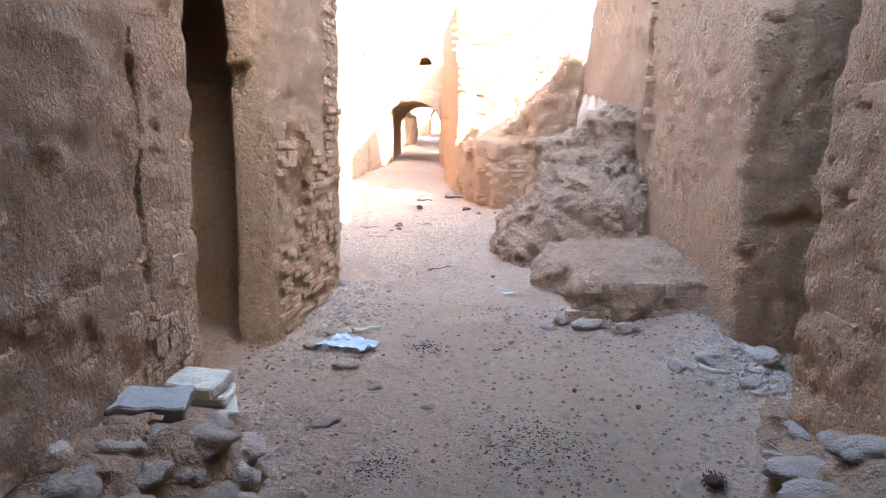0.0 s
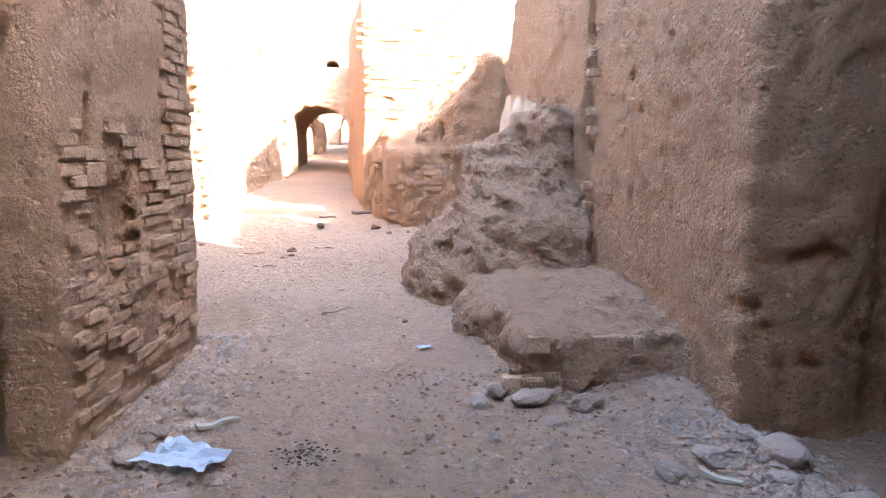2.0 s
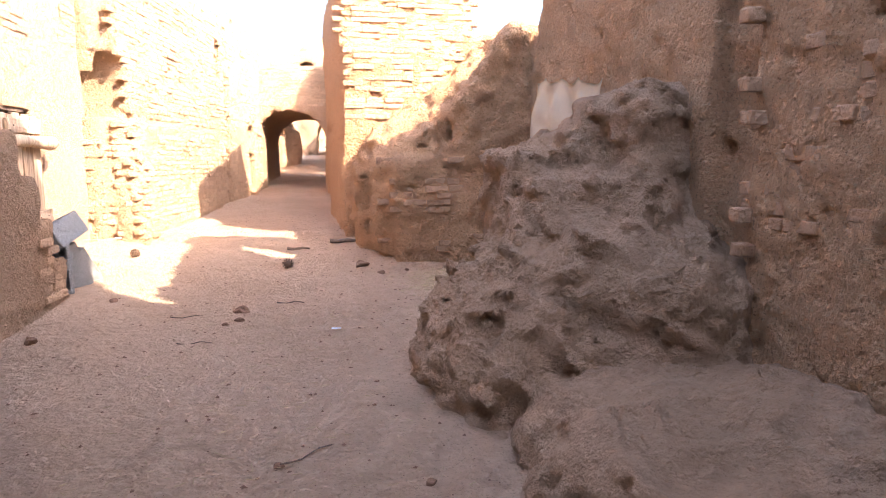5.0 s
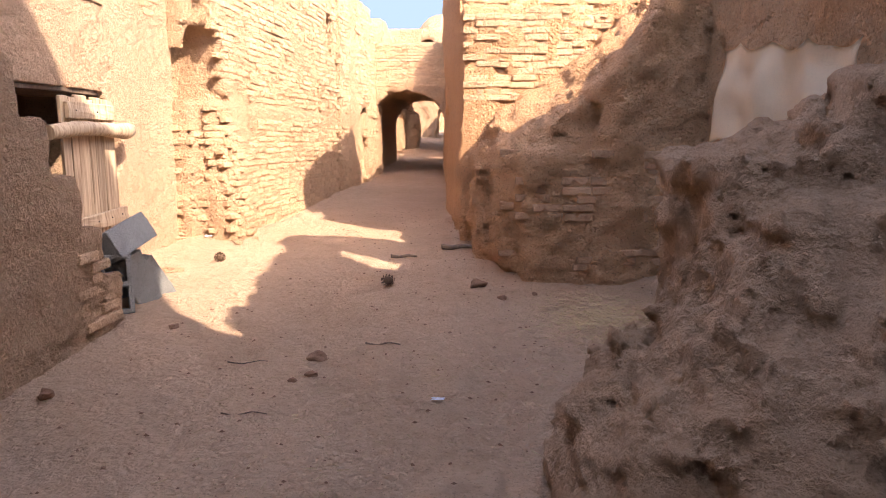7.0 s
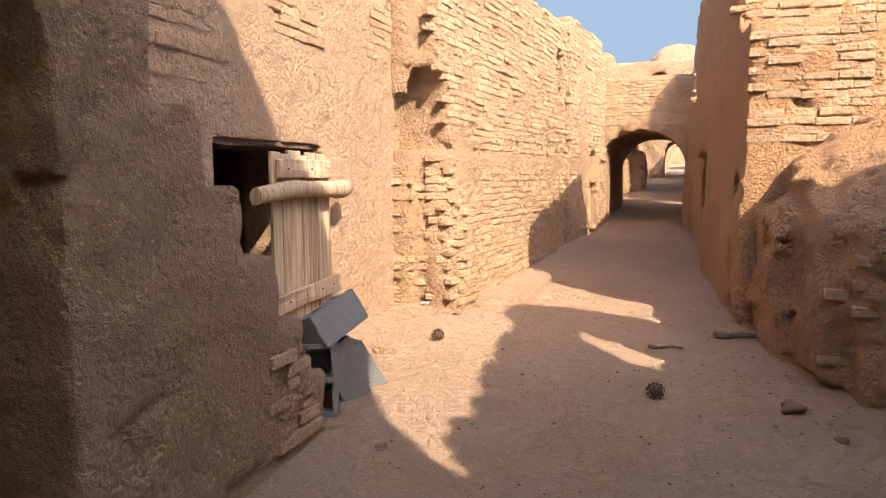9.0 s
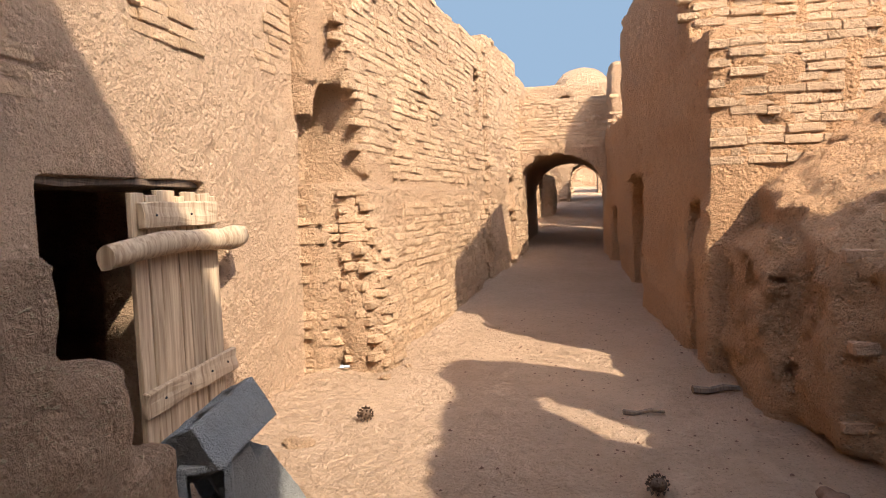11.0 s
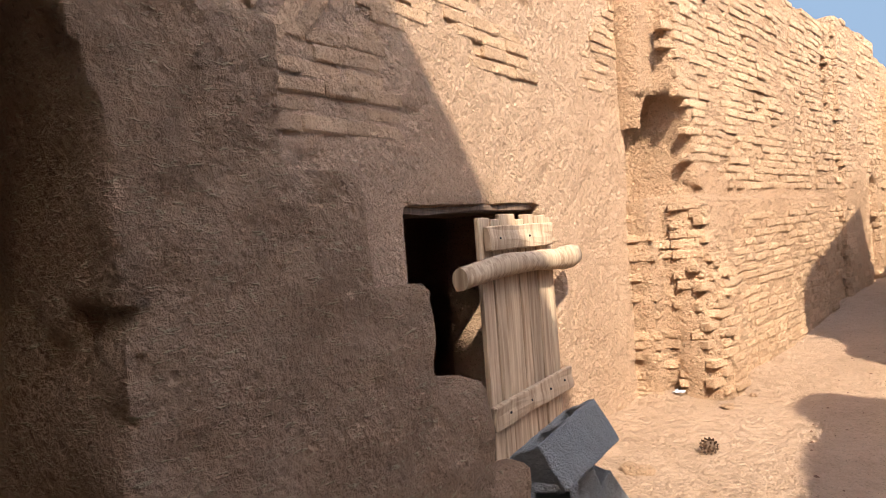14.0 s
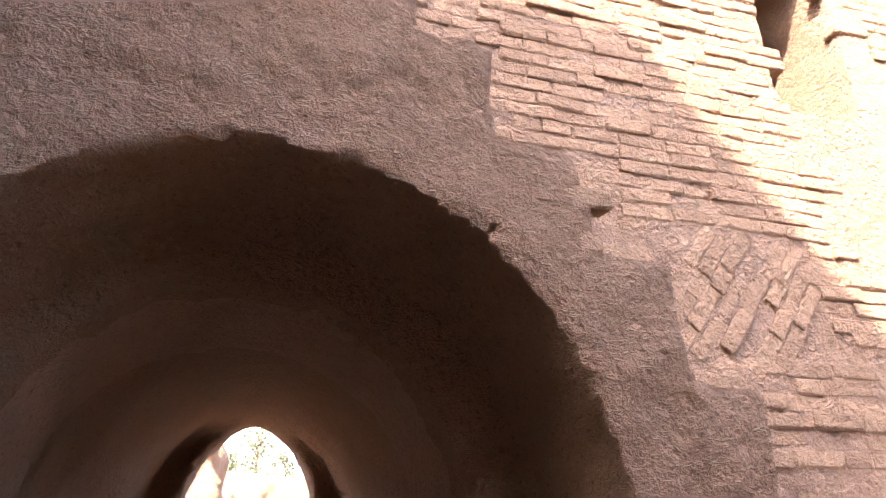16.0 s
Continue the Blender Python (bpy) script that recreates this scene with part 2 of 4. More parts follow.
def floor_z(x, y):
    """Height of the trodden ground."""
    y = np.asarray(y, float)
    base = 0.05 + 0.043 * np.minimum(y, 19.0) + 0.07 * np.maximum(y - 19.0, 0)
    base = np.where(y > 42, 0.05 + 0.043 * 19 + 0.07 * 23, base)
    return base


# ---- ground ----
def build_ground():
    xs = np.concatenate([np.linspace(-400, -8, 14), np.arange(-7.5, -2.8, 0.4), np.arange(-2.8, 2.6, 0.04), np.arange(2.6, 8, 0.4), np.linspace(8.5, 400, 14)])
    ys = np.concatenate([np.linspace(-400, -4, 14), np.arange(-3.6, 12.0, 0.045), np.arange(12.0, 45, 0.15), np.linspace(46, 400, 14)])
    X, Y = np.meshgrid(xs, ys, indexing="ij")
    p = np.stack([X, Y, 0 * X], -1)
    Z = floor_z(X, Y)
    near = (np.abs(X) < 8) & (Y > -4) & (Y < 45)
    Z = Z + np.where(near, 0.05 * fbm(p, 1.1, 4) + 0.022 * fbm(p, 7.0, 3), 0)
    # drifts of fallen earth along the wall feet
    foot = np.minimum.reduce([np.abs(X + 1.2) + np.where(Y < 3.2, 0, 9), np.abs(X + 2.5) + np.where(Y > 8.9, 0, 9), np.abs(X - 1.7)])
    Z = Z + 0.07 * np.exp(-(foot / 0.25) ** 2) * (1 + fbm(p, 2.5, 3))
    n, m = X.shape
    idx = np.arange(n * m).reshape(n, m)
    q = np.stack([idx[:-1, :-1], idx[1:, :-1], idx[1:, 1:], idx[:-1, 1:]], -1).reshape(-1, 4)
    return tagged(new("ground", mesh_of("ground", np.stack([X, Y, Z], -1).reshape(-1, 3), q, GROUND)), "pale trodden earth with dust and pebbles", "ground", kind="structure")


ground = build_ground()


def build_backdrop():
    """Clear blue sky far behind the ruins."""
    m, n, l = nodes_of("clear_sky")
    n.remove(n["Principled BSDF"])
    e = n.new("ShaderNodeEmission")
    e.inputs["Color"].default_value = (0.38, 0.58, 0.86, 1)
    e.inputs["Strength"].default_value = 0.2
    l.new(e.outputs[0], n["Material Output"].inputs["Surface"])
    xs = np.linspace(-150, 130, 15)
    low = np.stack([xs, 200 - xs ** 2 / 700, 0 * xs - 12], -1)
    high = low + np.array([0, 0, 140])
    faces = [(k, k + 1, k + 16, k + 15) for k in range(14)]
    return tagged(new("backdrop", mesh_of("backdrop", np.concatenate([low, high]), faces, m)), "clear blue sky behind the ruins", "sky", kind="structure")


build_backdrop()


# ---- walls ----
def wall_near_left(p):
    d = box(p, (-2.0, 0.5, -0.3), (-1.2, 3.22, 3.2))
    way = 2.75 - 0.12 * (p[..., 2] - 0.73) + 0.07 * fbm(p * np.array([0, 0, 1.0]), 3.0, 3)
    crack = np.maximum(np.abs(p[..., 1] - way) - 0.024, -1.38 - p[..., 0])
    return less(d, crack)


def wall_corner_left(p):
    d = box(p, (-2.0, 4.05, -0.3), (-1.04, 5.62, 4.2), -6.5, (-1.04, 4.05))
    d = np.minimum(d, box(p, (-2.0, 3.1, 2.55), (-1.22, 4.3, 4.2)))
    d = np.minimum(d, box(p, (-1.75, 3.98, 1.92), (-1.12, 4.15, 2.5)))
    d = less(d, box(p, (-1.1, 4.34, 1.5), (-0.94, 4.42, 1.72), r=0.03))
    d = less(d, lump(p, (-0.98, 4.5, 1.05), (0.06, 0.35, 0.38)))
    return less(d, box(p, (-2.3, 3.9, -0.5), (-1.27, 4.6, 2.5)))


STEP_RUN, STEP_RISE = 0.2225, 0.31


def wall_arch(p):
    d = box(p, (-2.68, 5.5, -0.3), (-1.93, 6.62, 4.17))
    for k in range(11):
        y1 = 6.62 + STEP_RUN * (k + 1)
        d = np.minimum(d, box(p, (-2.68, 6.4, -0.3), (-1.93, y1, 3.87 - STEP_RISE * k), r=0.03))
    d = less(d, vault(p, 0, 6.72, 0.82, -1.0, 1.98, 0.83, -2.5, -1.5))
    return less(d, vault(p, 0, 6.68, 0.68, -1.0, 1.97, 0.70, -3.0, -1.5))


def wall_door_left(p):
    d = box(p, (-3.3, 5.5, -0.3), (-2.62, 11.62, 5.3))
    d = less(d, box(p, (-3.6, 9.12, 0.3), (-2.4, 10.28, 1.95)))
    d = less(d, box(p, (-3.6, 8.95, 3.84), (-2.4, 9.42, 4.95)))
    d = less(d, box(p, (-2.9, 9.52, 3.28), (-2.4, 9.72, 3.53), r=0.04))
    d = less(d, lump(p, (-2.6, 10.42, 1.5), (0.14, 0.09, 0.17)))
    return less(d, vault(p, 0, 6.68, 0.70, -1.0, 1.97, 0.72, -4.0, -2.0))


def side_tunnel(p):
    d = box(p, (-6.4, 5.3, -0.3), (-3.25, 8.2, 3.9))
    d = less(d, vault(p, 0, 6.75, 0.74, -1.0, 2.0, 0.86, -5.95, -3.0))
    x, y, z = p[..., 0], p[..., 1], p[..., 2]
    mouth = np.maximum(np.hypot(np.abs(y - 6.78) + 0.32, (z - 2.15) * 0.98) - 0.82, 2.15 - z)
    mouth = np.minimum(mouth, np.maximum(np.abs(y - 6.78) - 0.5, z - 2.2))
    return less(d, mouth)


W5_TURN, W5_AT = -6.3, (-2.28, 11.75)


def wall_far_left(p):
    d = box(p, (-3.4, 11.75, -0.3), (-2.28, 19.4, 3.9), W5_TURN, W5_AT)
    d = np.minimum(d, box(p, (-3.4, 11.5, -0.3), (-2.45, 13.3, 5.3), W5_TURN, W5_AT))
    d = np.minimum(d, box(p, (-3.4, 16.05, -0.3), (-2.22, 18.2, 4.03), W5_TURN, W5_AT))
    d = smin(d, box(p, (-2.9, 11.8, -0.3), (-2.18, 15.2, 1.95), W5_TURN, W5_AT), 0.04)
    d = smin(d, lump(p, (-2.25, 12.0, 0.9), (0.22, 0.35, 0.9)), 0.15)
    d = less(d, vault(p, 0, 11.75, 0.22, 1.98, 2.35, 0.36, -2.75, -2.1))
    d = less(d, box(p, (-2.35, 15.05, 1.6), (-2.1, 15.2, 2.45), W5_TURN, W5_AT, 0.05))
    d = less(d, box(p, (-2.5, 12.85, 3.55), (-2.1, 12.95, 3.75), W5_TURN, W5_AT, 0.03))
    d = less(d, box(p, (-2.5, 15.6, 2.9), (-2.1, 15.85, 3.5), W5_TURN, W5_AT, 0.05))
    return less(d, box(p, (-2.32, 17.35, 0.3), (-2.0, 17.85, 2.15), W5_TURN, W5_AT, 0.02))


def wall_bridge(p):
    d = box(p, (-2.3, 18.7, 0.2), (0.6, 22.0, 3.5), -2.0, (-0.9, 18.7))
    d = np.minimum(d, box(p, (-0.02, 18.0, 0.2), (0.7, 19.3, 3.95)))
    return less(d, vault(p, 1, -0.97, 0.75, -1, 1.9, 0.66, 17.5, 23.0, 0.07))


def wall_tower(p):
    d = box(p, (0.18, 12.2, -0.3), (1.9, 15.3, 3.88), 4.4, (0.18, 12.2))
    d = np.minimum(d, box(p, (0.2, 11.7, -0.3), (1.5, 19.0, 2.9), 2.4, (0.2, 11.7)))
    d = less(d, box(p, (-0.3, 12.05, 0.2), (0.6, 12.36, 1.72), r=0.04))
    d = less(d, np.minimum(box(p, (-0.5, 14.1, 0.2), (0.5, 15.5, 1.7), r=0.08), lump(p, (0.1, 14.8, 1.7), (0.6, 0.65, 0.3))))
    crack = np.hypot(p[..., 0] - 0.05, p[..., 1] - 13.3 - 0.1 * fbm(p * np.array([0, 0, 1.0]), 2.0, 3)) - 0.035
    d = less(d, np.maximum(crack, 1.7 - p[..., 2]))
    return less(d, box(p, (-0.5, 16.8, 0.2), (0.4, 17.8, 1.65), r=0.08))


def plinth(p):
    x, y, z = p[..., 0], p[..., 1], p[..., 2]
    d = box(p, (0.66, 10.04, -0.3), (2.2, 13.0, 1.5), r=0.1)
    d = smin(d, box(p, (0.33, 10.85, -0.3), (1.0, 13.0, 1.55), r=0.1), 0.1)
    slope = (z - (1.5 + 0.62 * (x - 0.62) + 0.28 * (y - 10.2))) * 0.8
    d = smin(d, np.maximum(box(p, (0.5, 10.25, 0.5), (2.4, 13.0, 3.2), r=0.1), slope), 0.08)
    d = smin(d, np.maximum(box(p, (1.3, 9.95, 0), (2.4, 10.9, 2.75), r=0.1), (z - (1.75 + 1.5 * (x - 1.15))) * 0.6), 0.12)
    d = smin(d, lump(p, (0.78, 10.45, 1.55), (0.16, 0.14, 0.14)), 0.06)
    for hx, hz in ((0.8, 1.25), (0.82, 1.0), (1.0, 1.38), (1.0, 0.95), (1.17, 1.45), (1.18, 1.2), (1.19, 0.86), (1.33, 1.42), (1.34, 1.3), (1.35, 1.15), (1.36, 1.02), (1.45, 0.8), (1.5, 1.32), (1.55, 1.15)):
        d = less(d, lump(p, (hx, 10.06, hz), (0.028, 0.2, 0.034)))
    d = d + 0.07 * np.abs(fbm(p * np.array([1, 1, 0.7]), 4.5, 3)) - 0.01
    return less(d, lump(p, (1.6, 12.6, 2.75), (0.3, 0.4, 0.18)))


def wall_near_right(p):
    y, z = p[..., 1], p[..., 2]
    d = box(p, (1.87, 4.05, -0.3), (2.6, 6.22, 4.3))
    d = smin(d, box(p, (1.78, 3.98, -0.3), (2.4, 4.18, 2.3)), 0.08)
    return less(d, lump(p, (1.85, 5.46, 1.2), (0.07, 0.05, 0.09)))


# Invented height above and behind the red wall, there to block the sun.
def wall_above_right(p):
    y, z = p[..., 1], p[..., 2]
    d = np.maximum(box(p, (1.87, 2.3, 3.1), (2.2, 6.6, 9.9)), y - 6.0 - 0.4 * np.clip((z - 5.4) / 1.5, 0, 1) + 0.72 * np.maximum(z - 6.96, 0))
    d = np.minimum(d, np.minimum(box(p, (2.45, 4.3, -0.3), (3.4, 6.22, 4.3)), box(p, (1.93, 4.3, 3.1), (3.4, 6.22, 4.3))))
    return np.minimum(d, box(p, (1.87, -3.5, 3.1), (2.6, 2.6, 7.0)))


def roof_near(p):
    """Unseen mud vault, added over the start of the lane to cut its sky light."""
    return less(box(p, (-2.0, -3.6, 2.9), (2.6, 1.5, 4.0)), vault(p, 1, 0.2, 1.6, 1.0, 2.7, 0.8, -5.0, 5.0))


def wall_recess(p):
    x, y, z = p[..., 0], p[..., 1], p[..., 2]
    d = box(p, (3.05, 1.8, -0.3), (3.4, 4.4, 3.2))
    d = np.minimum(d, box(p, (1.95, 1.5, 2.75), (3.4, 4.4, 3.2)))
    ragged = 2.66 + 0.07 * np.floor(np.clip(2.4 - z, 0, 2) / 0.45)
    d = np.minimum(d, np.maximum(box(p, (1.56, -3.5, -0.3), (3.4, 3.4, 3.2)), y - ragged))
    return d


def wall_cloth(p):
    x, y, z = p[..., 0], p[..., 1], p[..., 2]
    d = np.minimum(box(p, (2.0, 6.2, -0.3), (3.2, 10.4, 2.9)), box(p, (2.0, 6.2, 2.5), (2.35, 10.4, 5.4)))
    top = np.clip(4.7 + 0.2 * (y - 6.2) - 3.4 * np.maximum(y - 8.9, 0), 2.6, 5.2)
    d = np.maximum(d, (z - top) * 0.7)
    d = less(d, box(p, (1.5, 8.2, 3.5), (2.6, 8.68, 4.65)))
    return np.minimum(d, box(p, (1.92, 6.6, -0.3), (2.6, 7.6, 3.6)))


def mound(p):
    d = lump(p, (1.55, 6.95, 0.2), (0.75, 0.92, 1.15))
    d = smin(d, box(p, (1.48, 6.72, 1.0), (2.1, 7.45, 1.86), 14, (1.6, 7.2), 0.16), 0.12)
    d = smin(d, box(p, (1.05, 6.75, 0.3), (2.0, 7.75, 1.42), 12, (1.5, 7.2), 0.24), 0.1)
    d = smin(d, lump(p, (0.98, 7.02, 0.25), (0.45, 0.76, 0.7)), 0.18)
    d = smin(d, box(p, (1.32, 6.14, 0.0), (2.0, 6.8, 1.03), -8, (1.6, 6.4), 0.18), 0.09)
    shoulder = np.maximum(box(p, (1.08, 7.1, 0.2), (2.1, 8.05, 1.95), r=0.25), (p[..., 2] - 1.46 - 0.4 * (p[..., 0] - 1.1)) * 0.9)
    d = smin(d, shoulder, 0.1)
    flow = np.stack([p[..., 0], p[..., 1] * 1.3, 1.7 * p[..., 2] + 0.9 * p[..., 0]], -1)
    return d + 0.15 * np.abs(fbm(flow, 2.1, 4)) - 0.03


def low_block(p):
    d = box(p, (0.98, 4.6, -0.2), (1.95, 6.3, 0.55), r=0.05)
    d = smin(d, lump(p, (1.35, 5.9, 0.25), (0.55, 0.7, 0.36)), 0.1)
    d = smin(d, lump(p, (1.8, 5.6, 0.35), (0.4, 0.9, 0.34)), 0.12)
    return d + 0.13 * np.abs(fbm(p, 3.6, 3)) - 0.02


def bank_left(p):
    d = lump(p, (-1.25, 1.6, 0.08), (0.6, 1.35, 0.46))
    d = smin(d, lump(p, (-0.98, 2.3, 0.14), (0.27, 0.45, 0.34)), 0.08)
    return d + 0.08 * np.abs(fbm(p, 5.0, 3))


def bank_right(p):
    d = lump(p, (1.75, 1.9, 0.05), (0.6, 0.95, 0.48))
    d = smin(d, lump(p, (1.7, 2.6, 0.1), (0.32, 0.45, 0.3)), 0.1)
    return d + 0.09 * np.abs(fbm(p * np.array([1, 1, 2.2]), 3.5, 3))


def room_left(p):
    d = box(p, (-4.6, 2.2, -0.3), (-1.98, 5.1, 3.6))
    return less(d, box(p, (-4.3, 2.5, -1), (-1.7, 4.8, 3.2)))


def room_door(p):
    d = box(p, (-6.2, 8.25, -0.3), (-3.25, 11.8, 3.3))
    d = less(d, box(p, (-5.9, 8.55, -1), (-3.0, 11.5, 2.9)))
    d = np.minimum(d, box(p, (-4.9, 7.5, 3.0), (-4.6, 11.5, 5.6)))
    d = np.minimum(d, np.minimum(box(p, (-4.9, 7.5, 3.0), (-3.28, 7.8, 5.6)), box(p, (-4.9, 11.2, 3.0), (-3.28, 11.5, 5.6))))
    return np.minimum(d, box(p, (-4.9, 7.5, 5.3), (-3.1, 11.5, 5.6)))


def wall_behind(p):
    return np.minimum(box(p, (-2.0, -4.1, -0.5), (3.0, -3.6, 4.0)), box(p, (-2.0, -3.7, -0.5), (-1.6, -3.4, 4.0)))


def court(p):
    """Walls round the sunny yard past the bridge."""
    d = box(p, (-3.2, 22.5, 0.3), (-1.75, 25.2, 4.6))
    d = np.minimum(d, box(p, (-2.5, 25.0, 0.3), (-1.45, 28.5, 3.6)))
    d = np.minimum(d, box(p, (-1.62, 25.6, 0.3), (-1.1, 26.6, 2.4)))
    d = np.minimum(d, box(p, (0.75, 22.0, 0.3), (1.6, 31.5, 4.3)))
    ends = box(p, (-3.0, 30.5, 0.5), (1.8, 32.5, 4.4))
    return np.minimum(d, less(ends, vault(p, 1, -0.1, 0.6, -1, 2.45, 0.52, 30, 33)))


def court_back(p):
    d = box(p, (-3.0, 40.0, 1.0), (4.0, 40.8, 5.0))
    return np.minimum(d, less(box(p, (-3.0, 35.5, 1.0), (3.0, 36.1, 4.6)), vault(p, 1, -0.02, 0.5, -1, 2.6, 0.45, 35, 37)))


def roof_dome(p):
    d = box(p, (-1.95, 24.5, 3.0), (0.9, 27.0, 4.7))
    d = smin(d, lump(p, (-0.3, 25.4, 4.6), (0.75, 0.75, 0.62)), 0.06)
    return less(d, vault(p, 1, -0.72, 0.22, 4.0, 4.22, 0.2, 24.0, 28.0))


V = 0.035
SOLIDS = {}


def raise_solid(name, shape, lo, hi, material, label, step=V, category="wall", kind="structure", **k):
    ob = tagged(solid(name, shape, lo, hi, step, material, **k), label, category, kind=kind)
    SOLIDS[name] = ob
    return ob


raise_solid("wall_near_left", wall_near_left, (-2.1, 0.6, -0.2), (-1.0, 3.4, 3.3), MUD, "cracked straw-mud plastered wall over brick", step=0.024, pits=0.03, fine=0.016, rough=0.035, grain=0.012)
raise_solid("wall_back_left", lambda p: box(p, (-2.0, -3.6, -0.3), (-1.2, 0.62, 4.2)), (-2.1, -3.7, -0.2), (-1.0, 0.7, 4.3), MUD, "mud wall beside the start of the lane", step=0.08)
raise_solid("wall_corner_left", wall_corner_left, (-2.3, 2.9, -0.2), (-0.6, 5.9, 4.3), MUD, "mud-plastered corner wall with worn bricks", step=0.028, pits=0.04, rough=0.03, fine=0.012, grain=0.01)
raise_solid("wall_arch", wall_arch, (-2.8, 5.4, -0.2), (-1.75, 9.1, 4.3), MUD_STRAW, "arched wall with a mud staircase on top", step=0.026, rough=0.03, pits=0.035, fine=0.012, grain=0.014)
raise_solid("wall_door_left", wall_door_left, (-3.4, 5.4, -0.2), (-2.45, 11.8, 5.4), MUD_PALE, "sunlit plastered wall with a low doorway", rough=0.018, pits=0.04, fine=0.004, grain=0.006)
raise_solid("wall_far_left", wall_far_left, (-3.6, 11.3, -0.2), (-0.9, 19.6, 5.4), MUD, "sunlit brick wall with eroded foot", step=0.04, rough=0.035, pits=0.05, fine=0.004)
raise_solid("wall_bridge", wall_bridge, (-2.4, 17.8, 0.3), (0.9, 22.2, 4.1), MUD, "brick wall over an arched passage", step=0.05, rough=0.03, fine=0.006)
raise_solid("wall_tower", wall_tower, (-0.3, 11.5, -0.2), (2.0, 19.2, 4.1), MUD_RED, "tall mud wall with narrow doorways", step=0.045, rough=0.07, pits=0.07, fine=0.008, runnel=0.03)
raise_solid("wall_plinth", plinth, (0.1, 9.7, -0.2), (2.5, 13.2, 3.3), MUD_RED, "eroded brick mass with putlog holes", rough=0.12, pits=0.12, fine=0.035)
raise_solid("wall_near_right", wall_near_right, (1.6, 3.8, -0.2), (2.7, 6.4, 3.4), MUD_RED, "rough straw-plastered red mud wall", step=0.022, pits=0.06, runnel=0.022, fine=0.016, rough=0.025, grain=0.016)
raise_solid("wall_above_right", wall_above_right, (1.6, -3.6, -0.2), (3.5, 6.7, 10.0), MUD_RED, "unseen high wall added to shade the lane", step=0.08)
raise_solid("roof_near", roof_near, (-2.1, -3.7, 2.8), (2.7, 1.6, 4.1), MUD, "unseen mud vault added to shade the lane start", step=0.1, category="roof")
raise_solid("wall_recess", wall_recess, (1.3, -3.6, -0.2), (3.5, 4.6, 3.3), MUD_RED, "broken wall beside a dark recess", step=0.032, rough=0.05, pits=0.08, grain=0.012)
raise_solid("wall_cloth", wall_cloth, (1.75, 6.1, -0.2), (3.3, 10.6, 5.4), MUD_RED, "weathered red mud wall with broken crest", rough=0.09, pits=0.05, runnel=0.02)
raise_solid("wall_side_tunnel", side_tunnel, (-6.5, 5.2, -0.2), (-3.2, 8.3, 4.0), MUD, "dark vaulted side passage of mud", step=0.06)
raise_solid("wall_room_left", room_left, (-4.7, 2.1, -0.2), (-1.9, 5.2, 3.7), MUD, "dark mud room behind the doorway", step=0.1)
raise_solid("wall_room_door", room_door, (-6.3, 7.4, -0.2), (-3.0, 11.9, 5.7), MUD, "dark mud room behind the plank door", step=0.1)
raise_solid("wall_behind", wall_behind, (-2.1, -4.2, -0.2), (3.1, -3.3, 4.1), MUD, "plain mud wall closing the lane", step=0.1)
raise_solid("wall_court", court, (-3.3, 21.8, 0.3), (2.0, 32.8, 4.8), MUD, "sunlit ruined walls and arch round a yard", step=0.09, rough=0.16, pits=0.15)
raise_solid("wall_court_back", court_back, (-3.2, 35.3, 1.0), (4.2, 41.0, 5.2), MUD, "far mud wall with a doorway", step=0.12, rough=0.12)
raise_solid("roof_dome", roof_dome, (-2.1, 24.3, 3.0), (1.1, 27.2, 5.4), MUD, "low mud dome on a ruined roof", step=0.06, rough=0.06, category="dome")
raise_solid("earth_mound", mound, (0.3, 5.7, 0.0), (2.4, 8.2, 2.2), MUD_GREY, "heap of collapsed grey-brown mud", 0.021, "mound", "", rough=0.1, scale=1.9, fine=0.03, pits=0.0, grain=0.03)
raise_solid("earth_bench", low_block, (0.6, 4.2, 0.0), (2.1, 6.8, 1.0), MUD_GREY, "broken low mud-brick platform against the wall", 0.026, "platform", "", rough=0.06, fine=0.026, pits=0.03, grain=0.026)
raise_solid("rubble_bank", bank_left, (-2.0, 0.1, -0.1), (-0.5, 3.2, 0.8), MUD_GREY, "bank of rubble and earth at the wall foot", 0.022, "rubble", "", rough=0.1, scale=3.0, fine=0.03)
raise_solid("rubble_bank", bank_right, (1.0, 0.7, -0.1), (2.5, 3.5, 0.8), MUD_GREY, "broken earth bank with loose stones", 0.022, "rubble", "", rough=0.1, scale=3.0, fine=0.03)


# ---- materials of the things ----
def plain(name, colour, rough=0.8, bump=0.2, scale=30.0, spread=0.25):
    return earth(name, tuple(c * (1 - spread) for c in colour), colour, tuple(min(1, c * (1 + spread)) for c in colour), scale=scale / 14, bump=bump, rough=rough, grit=0.3, stain=0.25)


